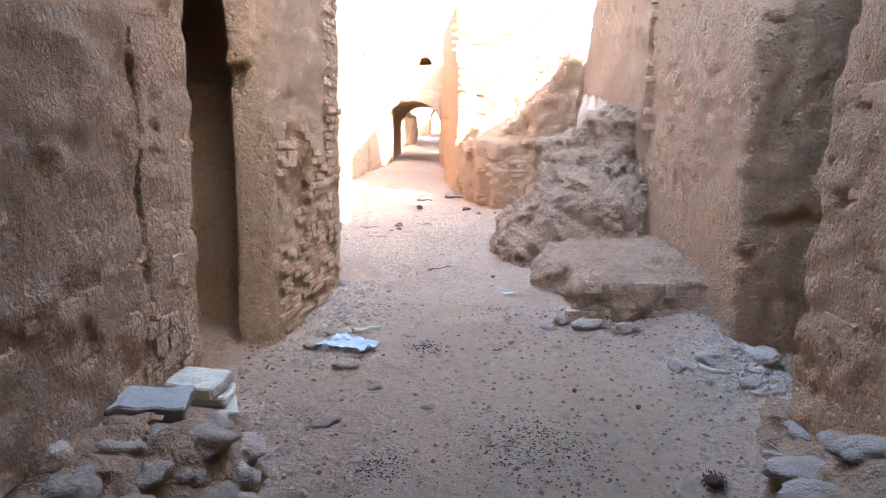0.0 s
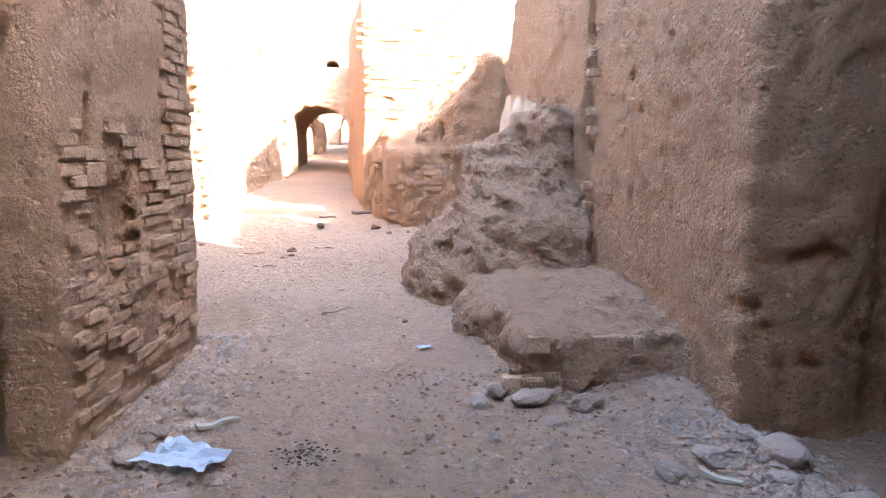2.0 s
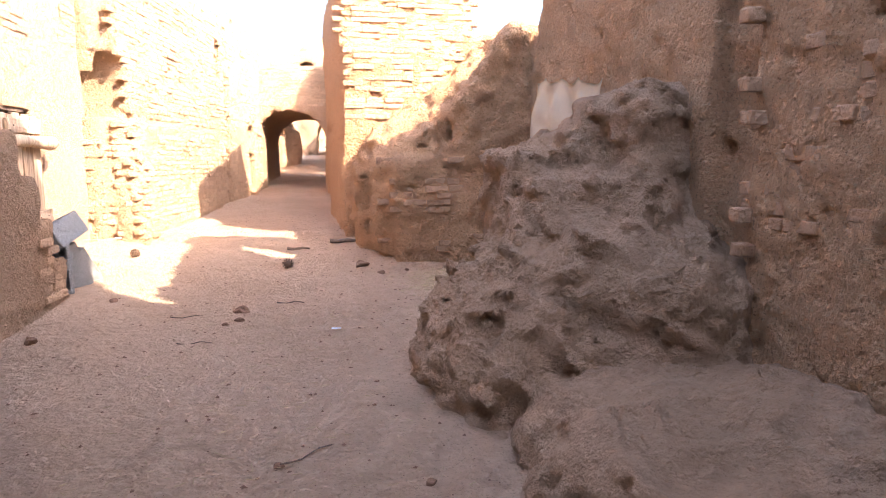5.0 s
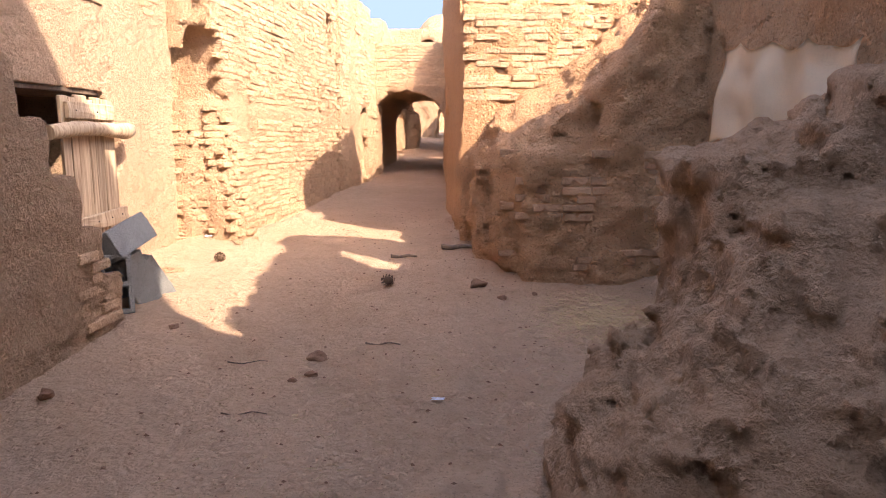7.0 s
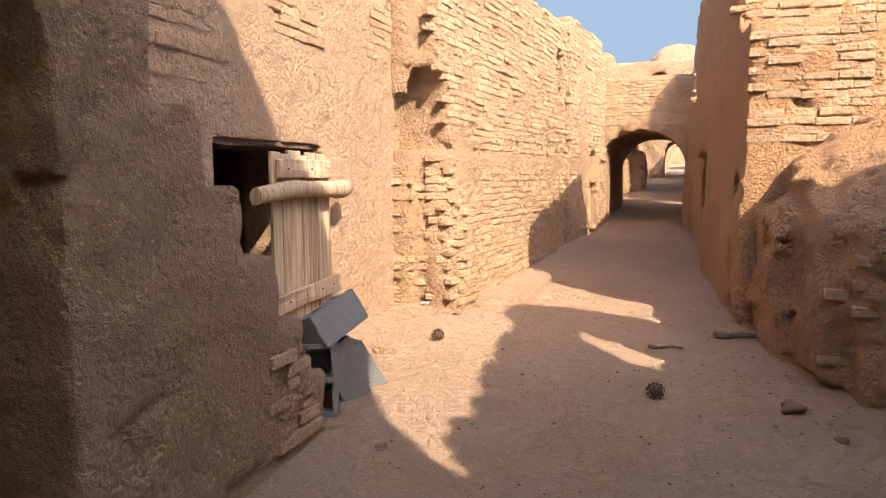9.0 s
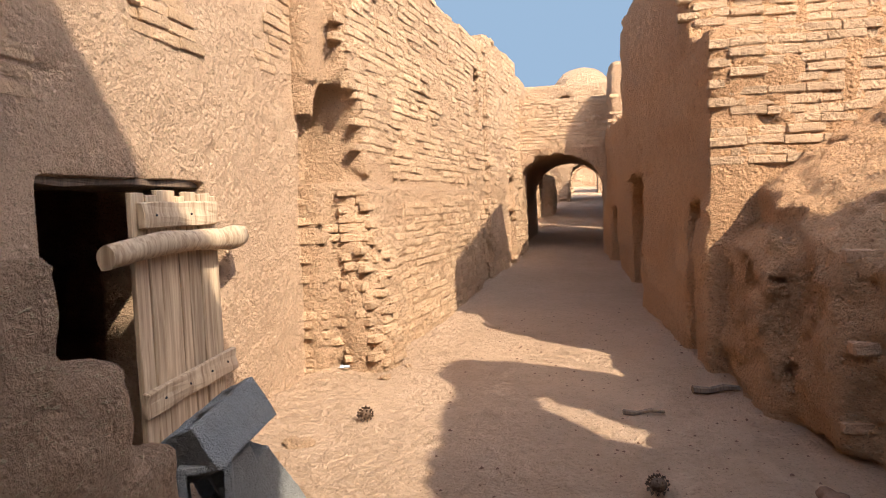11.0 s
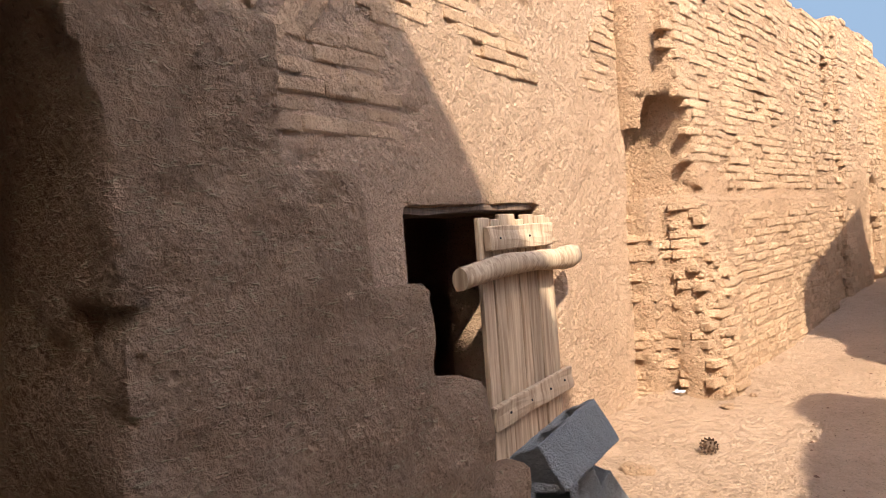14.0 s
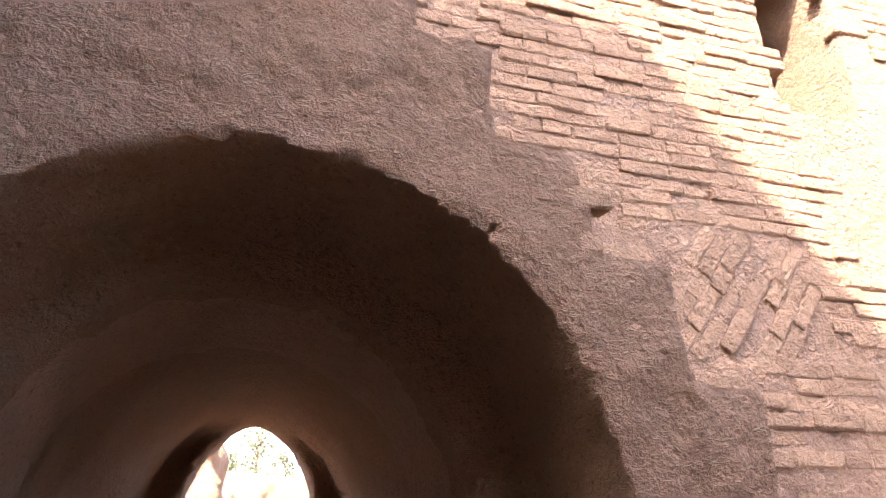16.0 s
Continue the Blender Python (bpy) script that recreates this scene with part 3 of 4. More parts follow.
def timber(name, dark, light):
    m, n, l = nodes_of(name)
    b = n["Principled BSDF"]
    b.inputs["Roughness"].default_value = 0.85
    co = n.new("ShaderNodeTexCoord")
    mp = n.new("ShaderNodeMapping")
    mp.inputs["Scale"].default_value = (40, 40, 2.2)
    l.new(co.outputs["Object"], mp.inputs[0])
    g = n.new("ShaderNodeTexNoise")
    g.inputs["Scale"].default_value, g.inputs["Detail"].default_value, g.inputs["Distortion"].default_value = 1.2, 6, 0.6
    l.new(mp.outputs[0], g.inputs["Vector"])
    r = n.new("ShaderNodeValToRGB")
    r.color_ramp.elements[0].position, r.color_ramp.elements[1].position = 0.32, 0.66
    r.color_ramp.elements[0].color, r.color_ramp.elements[1].color = (*dark, 1), (*light, 1)
    l.new(g.outputs[0], r.inputs[0])
    info = n.new("ShaderNodeObjectInfo")
    sh = n.new("ShaderNodeMapRange")
    sh.inputs[3].default_value, sh.inputs[4].default_value = 0.8, 1.12
    l.new(info.outputs["Random"], sh.inputs[0])
    x = n.new("ShaderNodeMix")
    x.data_type, x.blend_type = "RGBA", "MULTIPLY"
    x.inputs[0].default_value = 1.0
    l.new(r.outputs[0], x.inputs[6])
    l.new(sh.outputs[0], x.inputs[7])
    l.new(x.outputs[2], b.inputs["Base Color"])
    bp = n.new("ShaderNodeBump")
    bp.inputs["Strength"].default_value, bp.inputs["Distance"].default_value = 0.6, 0.006
    l.new(g.outputs[0], bp.inputs["Height"])
    l.new(bp.outputs[0], b.inputs["Normal"])
    return m


WOOD = timber("weathered_wood", (0.26, 0.17, 0.10), (0.50, 0.37, 0.24))
WOOD_DARK = timber("dark_wood", (0.08, 0.05, 0.035), (0.20, 0.13, 0.08))
CANVAS = plain("cream_canvas", (0.66, 0.55, 0.40), 0.9, 0.25, 60, 0.1)
PAPER = plain("pale_paper", (0.62, 0.68, 0.74), 0.6, 0.1, 30, 0.08)
CONE = plain("dark_cone", (0.09, 0.055, 0.035), 0.8, 0.3)
STRAW = plain("dry_straw", (0.50, 0.37, 0.20), 0.8, 0.1)
SLAB = plain("pale_slab", (0.43, 0.38, 0.29), 0.85, 0.35, 30, 0.12)
SLAB_DARK = plain("sooty_slab", (0.27, 0.25, 0.22), 0.85, 0.35, 30, 0.2)
ROCK_RED = plain("red_clod", (0.24, 0.135, 0.085), 0.95, 0.6, 30, 0.25)
SOOT = plain("charcoal", (0.03, 0.03, 0.032), 0.9, 0.5)
RED = plain("red_plastic", (0.13, 0.02, 0.018), 0.4, 0.1)
LEAF = plain("pale_leaves", (0.22, 0.25, 0.15), 0.7, 0.1)
BARK = plain("bark", (0.16, 0.11, 0.07), 0.9, 0.5)


def ground_at(x, y):
    return float(SURFACE.ray_cast(Vector((x, y, 6.0)), Vector((0, 0, -1)))[0].z)


from mathutils.bvhtree import BVHTree


TREES = {}


def tree_of(ob):
    if ob.name in TREES:
        return TREES[ob.name]
    me = ob.data
    TREES[ob.name] = BVHTree.FromPolygons([v.co for v in me.vertices], [tuple(q.vertices) for q in me.polygons])
    return TREES[ob.name]


SURFACE = tree_of(ground)
rng = random.Random(7)


def chip(size, seed, flat=1.0, subdiv=1):
    """A worn stone about size across, as a bmesh that rests on its base point."""
    bm = bmesh.new()
    bmesh.ops.create_icosphere(bm, subdivisions=subdiv + 1, radius=0.5)
    for v in bm.verts:
        k = 1 + 0.55 * noise.noise(v.co * 2.1 + Vector((seed, seed * 2, 0))) + 0.2 * noise.noise(v.co * 6 + Vector((seed, 0, 3)))
        v.co = Vector((v.co.x * size[0] * k, v.co.y * size[1] * k, max(v.co.z * size[2] * k * flat, -0.3 * size[2])))
    low = min(v.co.z for v in bm.verts)
    for v in bm.verts:
        v.co.z -= low + 0.12 * size[2]
    for f in bm.faces:
        f.smooth = subdiv > 1
    return bm


def to_object(name, bm, material):
    me = bpy.data.meshes.new(name)
    bm.to_mesh(me)
    bm.free()
    me.materials.append(material)
    return new(name, me)


def slab_mesh(size, bevel=0.008, rough=0.004, seed=0, cuts=0):
    bm = bmesh.new()
    bmesh.ops.create_cube(bm, size=1.0)
    for v in bm.verts:
        v.co = Vector((v.co.x * size[0], v.co.y * size[1], v.co.z * size[2]))
    if cuts:
        bmesh.ops.subdivide_edges(bm, edges=bm.edges[:], cuts=cuts, use_grid_fill=True)
    if bevel:
        bmesh.ops.bevel(bm, geom=[e for e in bm.edges if e.calc_face_angle(0) > 0.5], offset=bevel, segments=1, affect="EDGES")
    for v in bm.verts:
        v.co += rough * 2 * noise.noise_vector(v.co * 17 + Vector((seed, seed, 0)))
    return bm


# ---- plank door with its beam ----
def build_door():
    door = tagged(new("plank_door"), "weathered grey plank door propped in a low mud doorway", "door")
    door.matrix_world = pose(-2.56, 9.55, 0.47, 0, 0, 0)
    y, k = 0.0, 0
    for w in (0.10, 0.085, 0.15, 0.075, 0.11, 0.12, 0.06):
        h = 1.43 + rng.uniform(-0.025, 0.02)
        bm = slab_mesh((0.028, w - 0.006, h), 0.004, 0.0025, k, 3)
        bmesh.ops.translate(bm, vec=(0.004 * (k % 2), y + w / 2, h / 2), verts=bm.verts)
        part("plank", bm, WOOD, door)
        y, k = y + w, k + 1
    for name, y0, y1, z0, z1, h, label in (("upper_batten", 0.03, 0.66, 1.32, 1.32, 0.115, "split short board"), ("lower_batten", -0.02, 0.76, 0.49, 0.53, 0.115, "nailed sawn board")):
        bm = slab_mesh((0.035, math.hypot(y1 - y0, z1 - z0), h), 0.005, 0.006, 5, 4)
        bmesh.ops.rotate(bm, cent=(0, 0, 0), matrix=Matrix.Rotation(math.atan2(z1 - z0, y1 - y0), 3, "X"), verts=bm.verts)
        bmesh.ops.translate(bm, vec=(0.034, (y0 + y1) / 2, (z0 + z1) / 2), verts=bm.verts)
        part(name, bm, WOOD, door, label)
    for py, pz in ((0.1, 0.5), (0.3, 0.51), (0.5, 0.52), (0.66, 0.53), (0.12, 1.32), (0.4, 1.32)):
        bm = bmesh.new()
        bmesh.ops.create_cone(bm, segments=8, radius1=0.007, radius2=0.004, depth=0.006, cap_ends=True)
        bmesh.ops.rotate(bm, cent=(0, 0, 0), matrix=Matrix.Rotation(radians(90), 3, "Y"), verts=bm.verts)
        bmesh.ops.translate(bm, vec=(0.056, py, pz), verts=bm.verts)
        part("nail", bm, SOOT, door, "rusty nail")
    return door


def build_log():
    bm = bmesh.new()
    rings, n = [], 12
    for i in range(15):
        f = i / 14
        y = 9.29 + 1.13 * f
        c = Vector((-2.485 + 0.01 * math.sin(4 * f), y, 1.63 + 0.05 * f + 0.018 * math.sin(5 * f)))
        ring = []
        for k in range(n):
            a = 2 * math.pi * k / n
            r = 0.052 + 0.008 * noise.noise(Vector((k * 0.7, f * 5, 1))) + (0.012 if i in (12, 13) else 0)
            ring.append(bm.verts.new(c + Vector((r * math.cos(a) * 0.8, 0, r * math.sin(a)))))
        rings.append(ring)
    for a, b in zip(rings, rings[1:]):
        for k in range(n):
            bm.faces.new((a[k], a[(k + 1) % n], b[(k + 1) % n], b[k])).smooth = True
    bm.faces.new(rings[0][::-1])
    bm.faces.new(rings[-1])
    log = to_object("beam", bm, WOOD)
    return tagged(log, "split bare log wedged across the plank door", "beam")


build_door()
build_log()


def build_lintel():
    bm = slab_mesh((0.5, 1.2, 0.05), 0.01, 0.012, 3, 5)
    bmesh.ops.translate(bm, vec=(-2.9, 9.7, 1.95), verts=bm.verts)
    return tagged(to_object("lintel", bm, WOOD_DARK), "rough dark timber lintel over the doorway", "lintel")


build_lintel()


# ---- concrete blocks ----
def build_block():
    """Hollow block 40 x 20 x 20 cm with two cells through its height."""
    lx, ly, lz, t = 0.40, 0.20, 0.20, 0.032
    bm = bmesh.new()
    cells = [(-lx / 2 + t, -t / 2), (t / 2, lx / 2 - t)]

    def ring(x0, x1, y0, y1, z):
        return [bm.verts.new((x, y, z)) for x, y in ((x0, y0), (x1, y0), (x1, y1), (x0, y1))]

    xs = [-lx / 2, cells[0][0], cells[0][1], cells[1][0], cells[1][1], lx / 2]
    ys = [-ly / 2, -ly / 2 + t, ly / 2 - t, ly / 2]
    grid = {(i, j, k): bm.verts.new((xs[i], ys[j], z)) for i in range(6) for j in range(4) for k, z in enumerate((-lz / 2, lz / 2))}

    def hollow(i, j):
        return j == 1 and i in (1, 3)

    for i in range(5):
        for j in range(3):
            if hollow(i, j):
                continue
            bm.faces.new([grid[i, j, 1], grid[i + 1, j, 1], grid[i + 1, j + 1, 1], grid[i, j + 1, 1]])
            bm.faces.new([grid[i, j, 0], grid[i, j + 1, 0], grid[i + 1, j + 1, 0], grid[i + 1, j, 0]])
            for di, dj, a, b in ((-1, 0, (i, j), (i, j + 1)), (1, 0, (i + 1, j + 1), (i + 1, j)), (0, -1, (i + 1, j), (i, j)), (0, 1, (i, j + 1), (i + 1, j + 1))):
                ni, nj = i + di, j + dj
                if not (0 <= ni < 5 and 0 <= nj < 3) or hollow(ni, nj):
                    bm.faces.new([grid[(*a, 0)], grid[(*a, 1)], grid[(*b, 1)], grid[(*b, 0)]])
    bmesh.ops.recalc_face_normals(bm, faces=bm.faces[:])
    bmesh.ops.subdivide_edges(bm, edges=[e for e in bm.edges if e.calc_length() > 0.12], cuts=3, use_grid_fill=True)
    sharp = [e for e in bm.edges if e.is_manifold and e.calc_face_angle(0) > 0.6]
    bmesh.ops.bevel(bm, geom=sharp, offset=0.005, segments=1, affect="EDGES")
    for v in bm.verts:
        v.co += 0.006 * noise.noise_vector(v.co * 30)
    return bm


block = to_object("concrete_block", build_block(), CONCRETE)
tagged(block, "grey hollow concrete block leaning in a pile", "block", "blocks by the door")
block.matrix_world = pose(-2.13, 9.45, 0.91, -26, -15, 80)
for m in (pose(-2.12, 9.30, 0.62, 4, 80, -58), pose(-2.12, 9.52, 0.61, 0, 66, 62), pose(-2.10, 9.70, 0.55, 0, 56, 66)):
    copy_thing(block, m)


# ---- cloth ----
def build_cloth():
    bm = bmesh.new()
    nu, nv = 44, 22
    grid = []
    for i in range(nu + 1):
        u = i / nu
        row = []
        sag = 0.05 * abs(math.sin(3.4 * math.pi * u)) + 0.02 * noise.noise(Vector((u * 9, 0, 0)))
        for j in range(nv + 1):
            v = j / nv
            top = 2.02 + 0.17 * u - sag
            z = top - v * (0.52 + 0.06 * u)
            fold = 0.028 * math.sin(16 * u + 2.2 * v) * (0.4 + v) + 0.03 * noise.noise(Vector((u * 6, v * 3, 2)))
            row.append(bm.verts.new((1.87 - 0.05 * v + fold, 7.86 + 1.47 * u - 0.04 * v * math.sin(6 * u), z)))
        grid.append(row)
    for i in range(nu):
        for j in range(nv):
            bm.faces.new((grid[i][j], grid[i + 1][j], grid[i + 1][j + 1], grid[i][j + 1])).smooth = True
    bmesh.ops.solidify(bm, geom=bm.faces[:], thickness=0.006)
    return tagged(to_object("cloth", bm, CANVAS), "cream canvas sheet hanging on the mud wall", "cloth")


build_cloth()


# ---- stones, sticks, paper and cones on the ground ----
def put_stone(x, y, size, material, label, name="stone", z=None, turn=None, group=""):
    seed = rng.uniform(0, 90)
    ob = to_object(name, chip(size, seed, subdiv=2 if max(size) > 0.09 else 1), material)
    ob.matrix_world = pose(x, y, ground_at(x, y) if z is None else z, 0, 0, rng.uniform(0, 360) if turn is None else turn)
    return tagged(ob, label, "stone", group)


for x, y, s in ((-0.06, 3.17, 0.07), (-0.54, 2.97, 0.12), (-0.55, 3.69, 0.13), (-0.35, 3.42, 0.1), (1.38, 3.71, 0.15), (1.56, 3.76, 0.14), (1.05, 4.25, 0.1), (0.73, 4.11, 0.08), (0.73, 4.5, 0.12), (1.0, 4.5, 0.2), (1.25, 4.4, 0.16), (0.85, 4.62, 0.16), (-0.75, 4.25, 0.12), (-0.62, 4.45, 0.1), (-0.7, 4.7, 0.14), (-0.55, 4.15, 0.08), (-0.8, 4.05, 0.13), (-0.6, 4.95, 0.09), (-0.35, 2.62, 0.06), (1.75, 3.55, 0.13), (1.62, 3.35, 0.12), (1.85, 3.75, 0.2), (1.95, 3.4, 0.16)):
    put_stone(x, y, (s, s * rng.uniform(0.6, 0.9), s * rng.uniform(0.4, 0.6)), STONE, "pale dusty stone lying on the trodden earth", group="stones on the ground")
for x, y, s in ((0.44, 4.12, 0.06), (-0.55, 8.32, 0.13), (-0.62, 8.05, 0.06), (-1.6, 8.96, 0.09), (-1.73, 7.86, 0.12), (0.34, 9.93, 0.17), (-2.04, 11.6, 0.13), (-0.12, 6.1, 0.06), (-0.54, 8.1, 0.09), (0.45, 5.9, 0.06), (-1.95, 11.9, 0.09), (0.5, 9.6, 0.09), (0.75, 9.75, 0.07), (-2.2, 10.35, 0.2), (-2.25, 10.1, 0.16)):
    put_stone(x, y, (s * 0.75, s * rng.uniform(0.5, 0.68), s * rng.uniform(0.38, 0.55)), ROCK_RED if y < 11 and x > -1.9 else MUD, "reddish clod of mud lying on the path", "clod", group="clods on the path")


def build_cone(x, y, size, label):
    cone = tagged(new("pine_cone"), label, "pine cone", "pine cones")
    cone.matrix_world = pose(x, y, ground_at(x, y) + 0.36 * size, 80, 0, rng.uniform(0, 360))
    core = bmesh.new()
    bmesh.ops.create_icosphere(core, subdivisions=2, radius=0.33 * size)
    for v in core.verts:
        v.co.z *= 1.35
    part("core", core, CONE, cone)
    bm = bmesh.new()
    for k in range(46):
        f = (k + 0.5) / 46
        a, z = k * 2.39996, (f - 0.5) * 1.05 * size
        r = 0.42 * size * math.sqrt(max(0.05, 1 - (2 * f - 1) ** 2))
        c = Vector((r * math.cos(a), r * math.sin(a), z))
        out, side = Vector((math.cos(a), math.sin(a), 0.5)).normalized(), Vector((-math.sin(a), math.cos(a), 0))
        tip, w = c + out * 0.13 * size, 0.085 * size
        up = Vector((0, 0, 0.035 * size))
        vs = [bm.verts.new(q) for q in (c - out * 0.08 * size, c + side * w + up, tip, c - side * w + up, c - up)]
        for t in ((0, 1, 2), (0, 2, 3), (1, 4, 2), (2, 4, 3)):
            bm.faces.new([vs[q] for q in t])
    part("scales", bm, CONE, cone, "open woody scales")
    return cone


build_cone(-1.93, 10.74, 0.10, "brown open pine cone lying on sunlit earth")
build_cone(-0.35, 9.96, 0.10, "brown open pine cone lying on shaded earth")
build_cone(1.09, 2.48, 0.09, "dark open pine cone beside the earth bank")


def build_stick(x, y, length, turn, r, material, label, name="stick", lift=0.0):
    bm = bmesh.new()
    rings = []
    for i in range(7):
        f = i / 6 - 0.5
        c = Vector((f * length, 0.03 * length * math.sin(5 * f), 0.006 * math.sin(9 * f)))
        rr = r * (1 - 0.35 * (f + 0.5))
        rings.append([bm.verts.new(c + Vector((0, rr * math.cos(a), rr * math.sin(a)))) for a in (0.4, 1.5, 2.5, 3.6, 4.6, 5.7)])
    for a, b in zip(rings, rings[1:]):
        for k in range(6):
            bm.faces.new((a[k], b[k], b[(k + 1) % 6], a[(k + 1) % 6]))
    bm.faces.new(rings[0])
    bm.faces.new(rings[-1][::-1])
    bmesh.ops.recalc_face_normals(bm, faces=bm.faces[:])
    ob = to_object(name, bm, material)
    ob.matrix_world = pose(x, y, ground_at(x, y) + r * 0.8 + lift, 0, 0, turn)
    return tagged(ob, label, "stick")


for x, y, length, turn, r, mt, label in ((-0.31, 10.93, 0.24, 10, 0.016, WOOD_DARK, "short dark stick of wood on the path"), (0.17, 11.34, 0.3, 12, 0.026, WOOD_DARK, "dark timber offcut at the wall foot"), (-0.24, 8.62, 0.2, 2, 0.006, WOOD_DARK, "thin dark twig on the path"), (1.54, 3.57, 0.24, -52, 0.014, SLAB, "pale splinter of wood on rubble"), (0.0, 6.16, 0.28, 38, 0.004, WOOD_DARK, "thin dry twig on trodden earth"), (-0.75, 7.7, 0.2, 4, 0.004, WOOD_DARK, "thin dark twig on the path"), (0.32, 5.0, 0.22, 55, 0.006, STRAW, "pale dry stalk on the ground"), (-0.9, 8.3, 0.25, 5, 0.004, WOOD_DARK, "thin dark twig on the path"), (-0.5, 4.32, 0.2, 30, 0.018, SLAB, "pale broken pipe end beside the wall")):
    build_stick(x, y, length, turn, r, mt, label)


def build_sheet(name, x, y, sx, sy, turn, material, label, crumple):
    bm = bmesh.new()
    n = 14
    g = [[None] * (n + 1) for _ in range(n + 1)]
    for i in range(n + 1):
        for j in range(n + 1):
            u, v = i / n - 0.5, j / n - 0.5
            edge = 1 + 0.25 * noise.noise(Vector((u * 3, v * 3, 5)))
            z = crumple * (0.6 + noise.noise(Vector((u * 5, v * 5, 1))) + 0.5 * abs(noise.noise(Vector((u * 11, v * 9, 4)))))
            g[i][j] = bm.verts.new((u * sx * edge, v * sy * edge, z))
    for i in range(n):
        for j in range(n):
            bm.faces.new((g[i][j], g[i + 1][j], g[i + 1][j + 1], g[i][j + 1]))
    bmesh.ops.solidify(bm, geom=bm.faces[:], thickness=0.002)
    ob = to_object(name, bm, material)
    ob.matrix_world = pose(x, y, ground_at(x, y) + 0.012, 0, 0, turn)
    return tagged(ob, label, name.split("_")[-1])


build_sheet("plastic_bag", -0.56, 3.98, 0.32, 0.2, -25, PAPER, "crumpled pale blue plastic bag on rubble", 0.035)
build_sheet("paper_scrap", 0.54, 5.38, 0.09, 0.05, 20, PAPER, "folded pale blue paper scrap on earth", 0.008)
build_sheet("paper_scrap", 0.1, 7.85, 0.06, 0.03, 0, PAPER, "small white paper scrap on the path", 0.004)
build_sheet("paper_scrap", -2.36, 11.61, 0.07, 0.05, 0, PAPER, "small white paper scrap by the wall", 0.02)


def build_cap(x, y):
    bm = bmesh.new()
    bmesh.ops.create_cone(bm, segments=14, radius1=0.013, radius2=0.012, depth=0.011, cap_ends=True)
    ob = to_object("bottle_cap", bm, RED)
    ob.matrix_world = pose(x, y, ground_at(x, y) + 0.012, 25, 10, 0)
    return tagged(ob, "small dark red bottle cap on the ground", "cap")


build_cap(0.99, 3.19)
build_cap(0.72, 3.45)


# ---- slabs and stones on the near bank ----
BANK = tree_of([o for o in scene.objects if o.name == "rubble_bank"][0])


def bank_z(tree, x, y):
    hit = tree.ray_cast(Vector((x, y, 5)), Vector((0, 0, -1)))[0]
    return max(hit.z if hit else -9, ground_at(x, y))


def put_slab(x, y, z, size, turn, tilt, material, label):
    ob = to_object("stone_slab", slab_mesh(size, 0.008, 0.006, rng.uniform(0, 9), 4), material)
    ob.matrix_world = pose(x, y, z, tilt, 3, turn)
    return tagged(ob, label, "slab", "slabs on the bank")


zs = bank_z(BANK, -1.1, 2.86)
put_slab(-1.04, 2.86, zs + 0.05, (0.24, 0.2, 0.07), 20, 2, SLAB, "pale broken stone slab on rubble")
put_slab(-1.09, 2.9, zs + 0.115, (0.27, 0.21, 0.05), 5, -3, SLAB, "pale flat stone slab stacked on another")
put_slab(-1.1, 2.88, zs + 0.175, (0.25, 0.2, 0.065), -8, 4, SLAB, "pale flat stone slab on top of a stack")
put_slab(-1.1, 2.42, bank_z(BANK, -1.1, 2.42) + 0.04, (0.28, 0.21, 0.07), 12, 3, SLAB_DARK, "grey stone slab with sooty edge on rubble")
for x, y, s in ((-0.83, 2.63, 0.17), (-1.0, 2.24, 0.24), (-0.84, 2.25, 0.2), (-1.07, 1.81, 0.22), (-0.9, 1.83, 0.2), (-0.75, 2.45, 0.15), (-0.78, 2.1, 0.2), (-1.25, 2.0, 0.18), (-0.95, 2.05, 0.14), (-0.72, 2.28, 0.13), (-1.15, 1.6, 0.2), (-0.88, 2.43, 0.16), (-0.8, 1.95, 0.14), (-1.3, 1.75, 0.15), (-0.7, 2.6, 0.14), (-0.72, 2.72, 0.12), (-0.85, 2.78, 0.15), (-0.68, 2.4, 0.16), (-0.7, 2.15, 0.18), (-0.66, 2.02, 0.14), (-0.92, 2.55, 0.14), (-1.08, 2.12, 0.16), (-1.2, 2.25, 0.14), (-0.98, 1.7, 0.15), (-1.18, 1.95, 0.13), (-0.84, 2.12, 0.13), (-0.74, 1.86, 0.16)):
    put_stone(x, y, (s, s * rng.uniform(0.6, 0.85), s * rng.uniform(0.45, 0.6)), STONE, "pale rounded stone bedded in the rubble bank", z=bank_z(BANK, x, y) - 0.28 * s, group="stones of the bank")
BANK_R = tree_of([o for o in scene.objects if o.name == "rubble_bank.001"][0])
for x, y, s in ((1.35, 2.35, 0.2), (1.5, 2.2, 0.22), (1.42, 2.55, 0.16), (1.6, 2.75, 0.18), (1.3, 2.1, 0.2), (1.55, 2.45, 0.2), (1.7, 2.95, 0.15), (1.35, 1.9, 0.16), (1.72, 2.62, 0.15)):
    put_stone(x, y, (s * 1.3, s * rng.uniform(0.6, 0.85), s * rng.uniform(0.35, 0.5)), STONE, "pale flat stone bedded in the earth bank", z=bank_z(BANK_R, x, y) - 0.15 * s, group="stones of the broken bank")


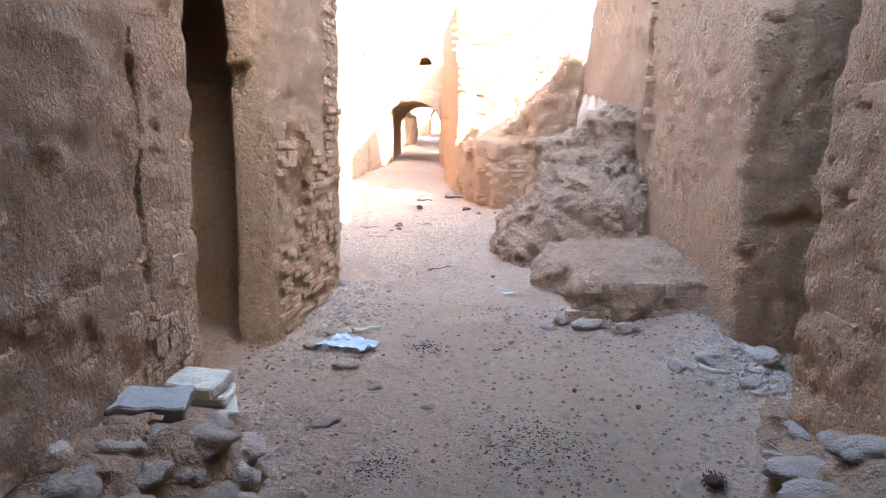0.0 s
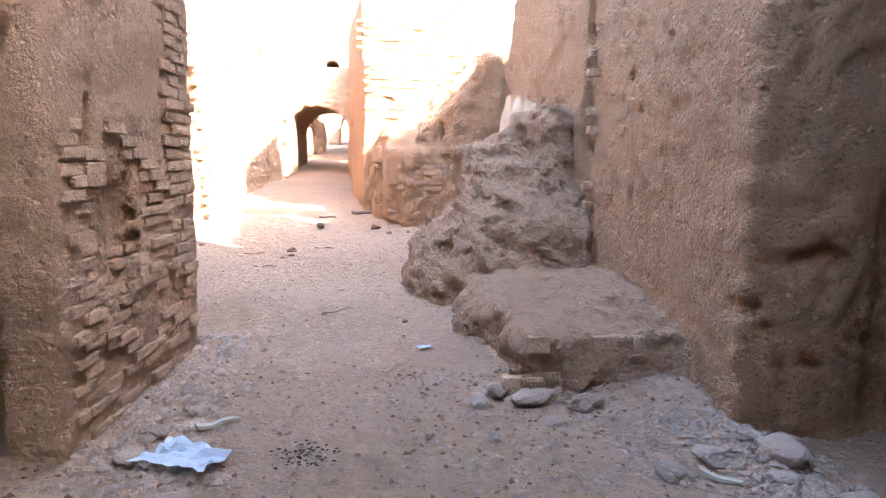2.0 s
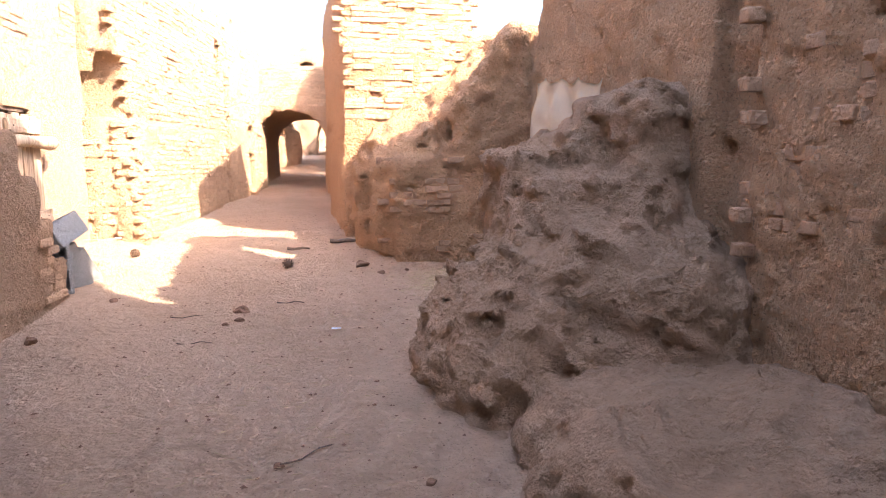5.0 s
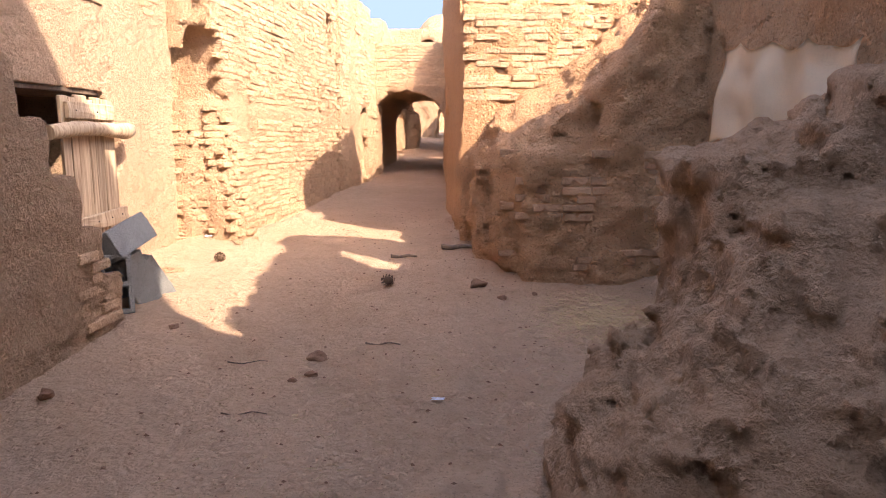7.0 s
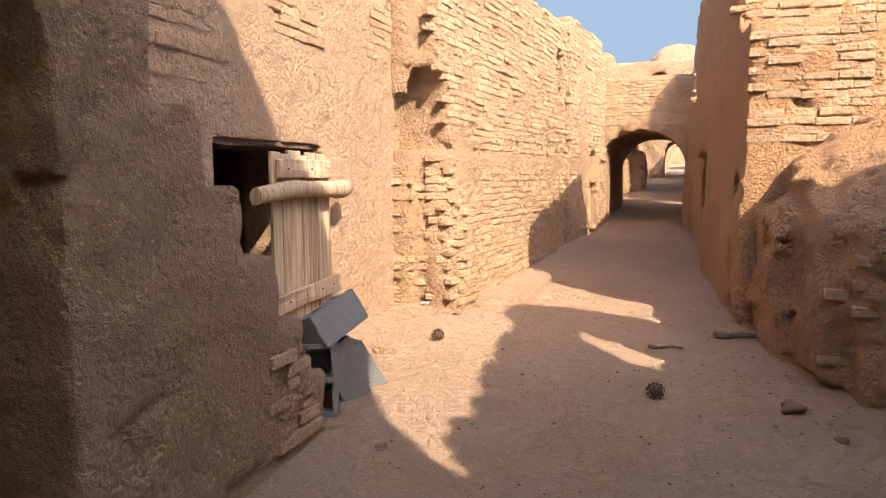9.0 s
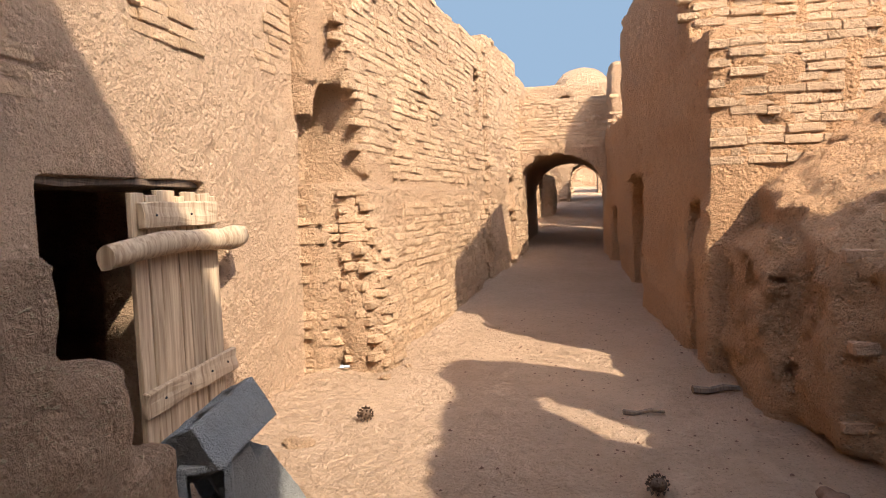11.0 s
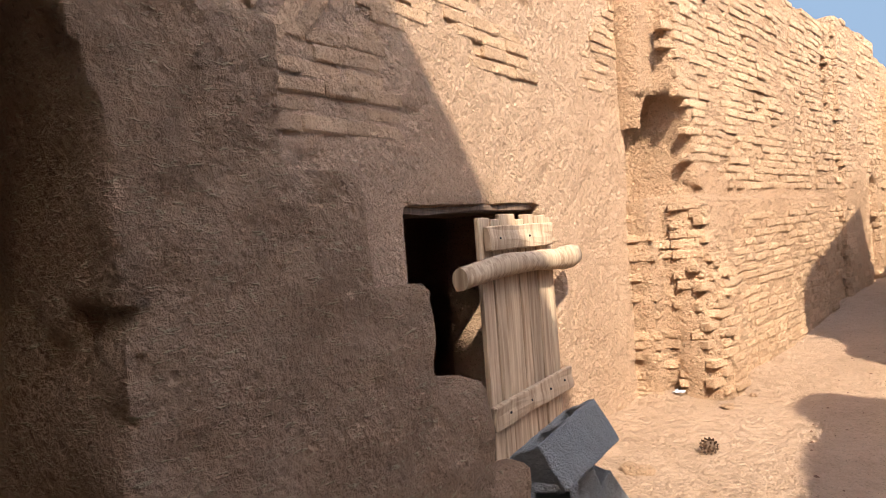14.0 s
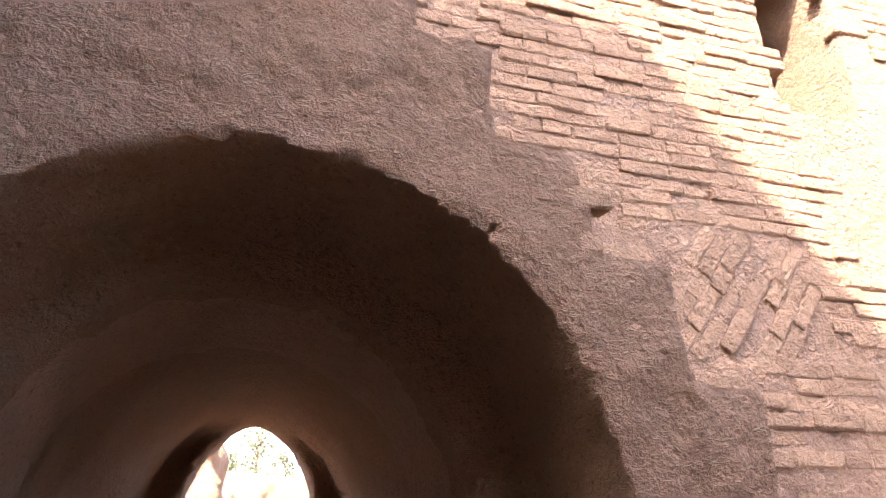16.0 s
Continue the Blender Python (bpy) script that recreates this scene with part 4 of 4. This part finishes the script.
# ---- scattered fine stuff ----
def scatter(name, count, pick, size, material, label, flat=0.6, seed=1):
    r = random.Random(seed)
    verts, faces = [], []
    base = [(1, 0, 0), (0, 1, 0), (-1, 0, 0), (0, -1, 0), (0.1, 0.1, 1), (0, 0, -0.5)]
    tri = [(0, 1, 4), (1, 2, 4), (2, 3, 4), (3, 0, 4), (1, 0, 5), (2, 1, 5), (3, 2, 5), (0, 3, 5)]
    for _ in range(count):
        x, y = pick(r)
        hit = SURFACE.ray_cast(Vector((x, y, 6)), Vector((0, 0, -1)))[0]
        if hit is None:
            continue
        s, a = size(r), r.uniform(0, 6.3)
        o = len(verts)
        for bx, by, bz in base:
            j = 1 + r.uniform(-0.35, 0.35)
            px, py = bx * s * j, by * s * j * 0.75
            verts.append((x + px * math.cos(a) - py * math.sin(a), y + px * math.sin(a) + py * math.cos(a), hit.z + bz * s * flat * j + 0.1 * s))
        faces += [tuple(o + q for q in t) for t in tri]
    return tagged(new(name, mesh_of(name, verts, faces, material, False)), label, "gravel", kind="stuff")


def near_yard(r):
    while True:
        x, y = r.uniform(-1.2, 1.9), 1.6 + 3.4 * r.random()
        if r.random() < 0.35 + 0.65 * (x > 0.2 or x < -0.5):
            return x, y


def left_foot(r):
    return r.gauss(-0.72, 0.16), r.uniform(3.7, 5.7)


def path(r):
    return r.uniform(-1.6, 1.6), r.uniform(4.5, 14.0)


scatter("pebbles", 8000, near_yard, lambda r: 0.004 + 0.021 * r.random() ** 3, STONE, "small pale pebbles and grit on the earth", seed=2)
scatter("dark_grit", 1900, near_yard, lambda r: 0.004 + 0.016 * r.random() ** 2, ROCK_RED, "dark crumbs of mud and dung", seed=3)
scatter("pebbles", 900, left_foot, lambda r: 0.008 + 0.03 * r.random() ** 2, STONE, "brick crumbs and pebbles at the wall foot", seed=4)
scatter("pebbles", 2600, path, lambda r: 0.003 + 0.012 * r.random() ** 4, ROCK_RED, "small crumbs scattered on the path", seed=5)
scatter("pebbles", 700, lambda r: (r.gauss(1.75, 0.2), r.uniform(3.2, 4.1)), lambda r: 0.008 + 0.03 * r.random() ** 2, STONE, "crumbled brick below the recess", seed=6)
scatter("charcoal_crumbs", 1500, lambda r: (r.gauss(0.42, 0.17), r.gauss(2.78, 0.17)), lambda r: 0.002 + 0.007 * r.random(), SOOT, "patch of charcoal crumbs", 0.3, seed=7)
scatter("charcoal_crumbs", 450, lambda r: (r.gauss(-0.26, 0.08), r.gauss(2.6, 0.09)), lambda r: 0.002 + 0.006 * r.random(), SOOT, "patch of charcoal crumbs", 0.3, seed=8)
scatter("charcoal_crumbs", 120, lambda r: (r.gauss(-0.08, 0.06), r.gauss(4.0, 0.05)), lambda r: 0.004 + 0.01 * r.random(), SOOT, "dark scorched patch of ash", 0.3, seed=12)


def straws(name, count, pick, label, seed, lift=0.006):
    r = random.Random(seed)
    verts, faces = [], []
    for _ in range(count):
        x, y = pick(r)
        hit = SURFACE.ray_cast(Vector((x, y, 6)), Vector((0, 0, -1)))[0]
        if hit is None:
            continue
        a, h, w, up = r.uniform(0, 6.3), r.uniform(0.006, 0.028), r.uniform(0.0007, 0.0014), r.uniform(-0.004, 0.008)
        dx, dy = math.cos(a), math.sin(a)
        o = len(verts)
        for s in (-1, 1):
            for px, pz in ((-w, 0), (w, 0), (0, 1.6 * w)):
                verts.append((x + s * h * dx - px * dy, y + s * h * dy + px * dx, hit.z + lift + pz + s * up))
        faces += [(o, o + 1, o + 4, o + 3), (o + 1, o + 2, o + 5, o + 4), (o + 2, o, o + 3, o + 5)]
    return tagged(new(name, mesh_of(name, verts, faces, STRAW, False)), label, "straw", kind="stuff")


straws("straw_litter", 3200, lambda r: (r.gauss(0.65, 0.45), r.gauss(3.3, 0.6)), "chopped dry straw strewn over the earth", 9)
straws("straw_litter", 1800, lambda r: (r.gauss(1.12, 0.22), r.gauss(9.2, 0.25)), "dry grass stalks by the mound", 10)
straws("straw_litter", 500, lambda r: (r.uniform(-1.0, 0.9), r.uniform(4.4, 8.5)), "stray bits of straw on the path", 11)


# ---- beyond the side passage ----
def far_wall(p):
    d = box(p, (-34.5, -6, -1), (-33, 22, 5.3), 8, (-34, 8))
    d = np.minimum(d, box(p, (-30, -6, -1), (-29, 22, 2.9), 4, (-30, 8)))
    d = less(d, vault(p, 0, 9.3, 0.7, -1, 1.4, 0.6, -31, -28))
    return d


def near_ruin(p):
    d = np.minimum(box(p, (-13.5, 3.6, -1), (-11.5, 6.3, 3.6), r=0.1), box(p, (-12.6, 5.0, -1), (-11.8, 6.4, 2.0), r=0.15))
    return np.minimum(d, box(p, (-15.5, 5.6, -1), (-14.5, 7.2, 1.5), r=0.15))


raise_solid("wall_ruin_far", far_wall, (-37, -7, -0.8), (-28, 23, 5.8), MUD, "far sunlit ruined mud walls", step=0.22, rough=0.4, scale=0.7, pits=0.3)
raise_solid("wall_ruin_near", near_ruin, (-15.8, 3.3, -0.3), (-11.2, 7.5, 4.0), MUD, "broken sunlit mud walls past the passage", step=0.09, rough=0.3, scale=1.2, pits=0.2)


def build_tree(x, y, height, seed):
    r = random.Random(seed)
    tree = tagged(new("tree"), "tall slender pale green tree beyond the ruins", "tree", "trees beyond the ruins")
    tree.matrix_world = pose(x, y, 0.0)
    bm = bmesh.new()

    def limb(a, b, ra, rb):
        axis = (b - a).normalized()
        s = axis.orthogonal().normalized()
        t = axis.cross(s)
        lo = [bm.verts.new(a + ra * (s * math.cos(q) + t * math.sin(q))) for q in (0, 1.05, 2.1, 3.14, 4.2, 5.24)]
        hi = [bm.verts.new(b + rb * (s * math.cos(q) + t * math.sin(q))) for q in (0, 1.05, 2.1, 3.14, 4.2, 5.24)]
        for k in range(6):
            bm.faces.new((lo[k], lo[(k + 1) % 6], hi[(k + 1) % 6], hi[k]))

    limb(Vector((0, 0, -0.5)), Vector((0.1, 0.1, height * 0.9)), height * 0.022, height * 0.005)
    leaves = []
    for k in range(26):
        z = height * r.uniform(0.25, 0.92)
        a, reach = r.uniform(0, 6.3), height * r.uniform(0.07, 0.17) * (1.15 - z / height)
        tip = Vector((reach * math.cos(a), reach * math.sin(a), z + reach * r.uniform(0.6, 1.4)))
        limb(Vector((0.05, 0.05, z)), tip, height * 0.006, height * 0.002)
        for _ in range(55):
            c = tip + Vector((r.gauss(0, 1), r.gauss(0, 1), r.gauss(0, 1.3))) * height * 0.035
            leaves.append(c)
    part("trunk", bm, BARK, tree)
    verts, faces = [], []
    for c in leaves:
        o, s = len(verts), height * r.uniform(0.008, 0.02)
        u = Vector((r.gauss(0, 1), r.gauss(0, 1), r.gauss(0, 1))).normalized()
        v = u.orthogonal().normalized()
        verts += [tuple(c + q) for q in (u * s, v * s * 0.6, -u * s, -v * s * 0.6)]
        faces.append((o, o + 1, o + 2, o + 3))
    crown = new("crown", mesh_of("crown", verts, faces, LEAF, False))
    crown.parent = tree
    tagged(crown, "pale green leaves")
    return tree


for k, (x, y, h) in enumerate(((-62, 3.2, 10.2), (-60, 7.2, 12.2), (-64, 9.8, 11.2), (-61, 12.8, 11), (-66, 15.6, 11), (-63, 5.2, 10.4), (-67, -1.5, 10))):
    build_tree(x, y, h, 30 + k)


# ---- bricks, last ----
def brick_mesh(k):
    """A worn brick in a unit box, its edges cut by about 8 mm at true size."""
    bm = bmesh.new()
    cut = (0.035, 0.10, 0.13)
    for sx in (-0.5, 0.5):
        for sy in (-0.5, 0.5):
            for sz in (-0.5, 0.5):
                c = [s * (1 - 2 * q * random.Random(k * 100 + int(sx * 4 + sy * 8 + sz * 16)).uniform(0.2, 1.5)) for s, q in zip((sx, sy, sz), cut)]
                for a in range(3):
                    v = list(c)
                    v[a] = (sx, sy, sz)[a]
                    bm.verts.new(v)
    bmesh.ops.convex_hull(bm, input=bm.verts[:])
    for v in bm.verts:
        v.co += Vector((0.02, 0.05, 0.07)) * noise.noise(v.co * 3.1 + Vector((k * 7.1, 0, k)))
    me = bpy.data.meshes.new("brick")
    bm.to_mesh(me)
    bm.free()
    return me


def brick_set(material):
    out = []
    for k in range(7):
        me = brick_mesh(k)
        me.materials.append(material)
        out.append(me)
    return out


BRICK_RED = earth("red_brick_mud", (0.36, 0.20, 0.11), (0.42, 0.245, 0.14), (0.49, 0.30, 0.18), bump=0.6, vary=0.14)
SETS = {"pale": brick_set(BRICK), "red": brick_set(BRICK_RED)}


def lay_bricks(parent, start, along, out, length, z0, z1, wanted, tone="pale", size=(0.225, 0.06), joint=0.009, proud=0.005, spread=0.006, first=300, tilt=0.0, seed=1, missing=0.05, follow=0.0):
    """Courses of worn bricks on the skin of a wall: from start along a level way, where wanted(u, z) holds."""
    r = random.Random(seed)
    tree = tree_of(parent)
    along, out = Vector((*along, 0)).normalized(), Vector((*out, 0)).normalized()
    start = Vector((*start, 0))
    meshes = SETS[tone]
    pitch = size[1] + joint
    rest_v, rest_f, made = [], [], 0
    ct, st = math.cos(radians(tilt)), math.sin(radians(tilt))
    row, z = 0, z0
    while z < z1:
        u = -0.5 * (row % 2) * size[0]
        while u < length:
            w = size[0] * r.choice((1.0, 1.0, 1.0, 0.95, 0.55, 1.05))
            um, zm = u + w / 2, z + r.uniform(-0.006, 0.006)
            if tilt:
                um, zm = length / 2 + (um - length / 2) * ct - (zm - (z0 + z1) / 2) * st, (z0 + z1) / 2 + (um - length / 2) * st + (zm - (z0 + z1) / 2) * ct
            u += w + joint
            if not wanted(um, zm) or r.random() < missing:
                continue
            q = start + along * um
            q.z = zm
            hit, nrm, _, _ = tree.ray_cast(q + out * 0.7, -out, 1.4)
            if hit is None or nrm.dot(out) < 0.55:
                continue
            nrm = (nrm * follow + out * (1 - follow)).normalized()
            nrm = Vector((nrm.x, nrm.y, nrm.z * 0.3)).normalized()
            side = nrm.cross(Vector((0, 0, 1))).normalized()
            up = side.cross(nrm)
            depth = 0.07
            a = radians(tilt) + r.gauss(0, 0.018)
            sx, uz = side * math.cos(a) - up * math.sin(a), up * math.cos(a) + side * math.sin(a)
            at = hit + nrm * (proud + r.gauss(0, spread) - depth / 2)
            m = Matrix.Translation(at) @ Matrix((sx, nrm, uz)).transposed().to_4x4() @ Matrix.Diagonal((w, depth, size[1] * r.uniform(0.9, 1.05), 1))
            me = r.choice(meshes)
            if made < first:
                ob = new("brick", me)
                ob.parent = parent
                ob.matrix_parent_inverse = Matrix.Identity(4)
                ob.matrix_basis = m
                made += 1
            else:
                o = len(rest_v)
                rest_v += [tuple(m @ v.co) for v in me.vertices]
                rest_f += [tuple(o + i for i in f.vertices) for f in me.polygons]
        z += pitch
        row += 1
    if rest_v:
        ob = new("brick_courses", mesh_of("brick_courses", rest_v, rest_f, meshes[0].materials[0]))
        ob.parent = parent
        tagged(ob, kind="stuff")


def patchy(level, scale=1.3, off=0.0):
    def f(u, z):
        return noise.noise(Vector((u * scale + off, z * scale, off))) > level
    return f


def both(*fs):
    return lambda u, z: all(f(u, z) for f in fs)


W = SOLIDS
# corner wall: brick edge strip, foot courses and the eroded hollow
c6, s6 = math.cos(radians(-6.5)), math.sin(radians(-6.5))
lay_bricks(W["wall_corner_left"], (-1.04, 4.05), (-s6, c6), (c6, s6), 1.56, 0.18, 3.4,
           lambda u, z: (u < 1.1 and z < 0.36 + 0.12 * u and u > 0.1) or (0.12 < u < 1.1 and 0.36 < z < 1.6 and noise.noise(Vector((u * 3, z * 3, 0))) > -0.22),
           size=(0.17, 0.052), joint=0.006, proud=0.012, spread=0.009, seed=11)
lay_bricks(W["wall_corner_left"], (-1.04, 4.05), (-s6, c6), (c6, s6), 1.54, 0.18, 3.2, lambda u, z: 1.12 + 0.1 * noise.noise(Vector((0, 0, z * 3))) < u < 1.485,
           size=(0.125, 0.058), proud=0.015, spread=0.007, first=160, seed=31)
lay_bricks(W["wall_corner_left"], (-1.27, 4.05), (1, 0), (0, -1), 0.2, 0.16, 1.0, lambda u, z: z < 0.75 and 0.055 < u < 0.17, size=(0.1, 0.06), proud=0.004, first=40, seed=12)
# near wall: lumpy bricks showing through the washed plaster
lay_bricks(W["wall_near_left"], (-1.2, 1.2), (0, 1), (1, 0), 2.0, 0.45, 2.2, lambda u, z: z < 1.25 + 0.5 * noise.noise(Vector((u * 1.5, 0, 0))) and u < 1.88 and noise.noise(Vector((u * 2, z * 3, 4))) > -0.2,
           size=(0.21, 0.075), joint=0.008, proud=-0.002, spread=0.005, seed=13, missing=0.1)
# sunlit door wall
lay_bricks(W["wall_door_left"], (-2.62, 6.9), (0, 1), (1, 0), 4.6, 2.12, 4.9,
           lambda u, z: (u < 2.2 and z > 2.2 and not (1.25 < u < 2.0 and 2.62 < z < 3.12)) or (u >= 2.2 and z > 2.6 and noise.noise(Vector((u * 1.4, z * 1.9, 2))) > 0.05),
           size=(0.22, 0.062), joint=0.004, proud=0.006, spread=0.004, seed=14)
lay_bricks(W["wall_door_left"], (-2.62, 8.15), (0, 1), (1, 0), 0.75, 2.62, 3.12, lambda u, z: 0 < u < 0.75 and 2.62 < z < 3.12, size=(0.2, 0.065), joint=0.005, proud=0.007, spread=0.005, tilt=52, first=40, seed=15)
lay_bricks(W["wall_arch"], (-1.93, 6.6), (0, 1), (1, 0), 2.3, 0.3, 4.1, lambda u, z: (u > 2.02 and z < 0.95) or (u > 0.78 and z > 2.62 and 3.75 - 1.31 * (u - 0.02) < z + 0.33), size=(0.2, 0.06), proud=0.004, first=60, seed=16, missing=0.15)
# far sunlit wall
c5, s5 = math.cos(radians(W5_TURN)), math.sin(radians(W5_TURN))
lay_bricks(W["wall_far_left"], (-2.28, 11.75), (-s5, c5), (c5, s5), 7.0, 0.62, 4.4,
           lambda u, z: not (4.9 < u < 5.4 and z > 1.0) and noise.noise(Vector((u * 1.1, z * 1.3, 8))) > -0.42 and not (1.85 < z < 2.02),
           size=(0.22, 0.06), joint=0.005, proud=0.006, spread=0.005, seed=17, follow=0.3)
lay_bricks(W["wall_far_left"], (-2.7, 11.72), (1, 0), (0.3, -1), 0.55, 0.6, 1.95, lambda u, z: True, size=(0.2, 0.06), proud=0.006, spread=0.012, first=60, seed=18, missing=0.2, follow=0.5)
# bridge, tower and plinth
lay_bricks(W["wall_bridge"], (-1.75, 18.7), (1, 0), (0, -1), 1.75, 2.68, 3.46, lambda u, z: True, size=(0.22, 0.05), joint=0.004, proud=0.006, spread=0.003, seed=19)
lay_bricks(W["wall_tower"], (0.22, 12.2), (1, 0), (0, -1), 1.6, 2.0, 3.6, lambda u, z: True, "pale", size=(0.23, 0.06), joint=0.004, proud=0.006, spread=0.005, seed=20)
lay_bricks(W["wall_plinth"], (0.62, 10.04), (1, 0), (0, -1), 1.1, 0.62, 1.5, patchy(-0.12, 2.0, 3.0), "red", size=(0.22, 0.06), joint=0.006, proud=-0.001, spread=0.005, first=80, seed=21)
# red walls
lay_bricks(W["wall_near_right"], (1.87, 4.9), (0, 1), (-1, 0), 1.25, 0.95, 2.4, both(patchy(0.02, 1.7, 6.0), lambda u, z: u > 0.45), "red", size=(0.2, 0.06), proud=-0.007, spread=0.006, first=80, seed=22)
lay_bricks(W["wall_recess"], (1.56, 1.2), (0, 1), (-1, 0), 1.3, 0.35, 1.9, patchy(-0.1, 1.6, 2.0), "red", size=(0.22, 0.08), joint=0.01, proud=-0.014, spread=0.007, first=120, seed=23, missing=0.1)
lay_bricks(W["wall_near_right"], (1.9, 6.22), (1, 0), (0, 1), 0.3, 0.9, 3.2, lambda u, z: True, "red", size=(0.2, 0.06), proud=0.01, first=40, seed=25)
lay_bricks(W["earth_bench"], (0.98, 4.6), (1, 0), (0, -1), 0.9, 0.18, 0.5, lambda u, z: True, "pale", size=(0.21, 0.09), joint=0.014, proud=0.0, spread=0.01, first=30, seed=26, missing=0.15)
lay_bricks(W["wall_court"], (-1.75, 25.2), (0, 1), (1, 0), 3.0, 1.3, 3.4, patchy(-0.1), "pale", size=(0.24, 0.07), proud=0.02, first=60, seed=27)
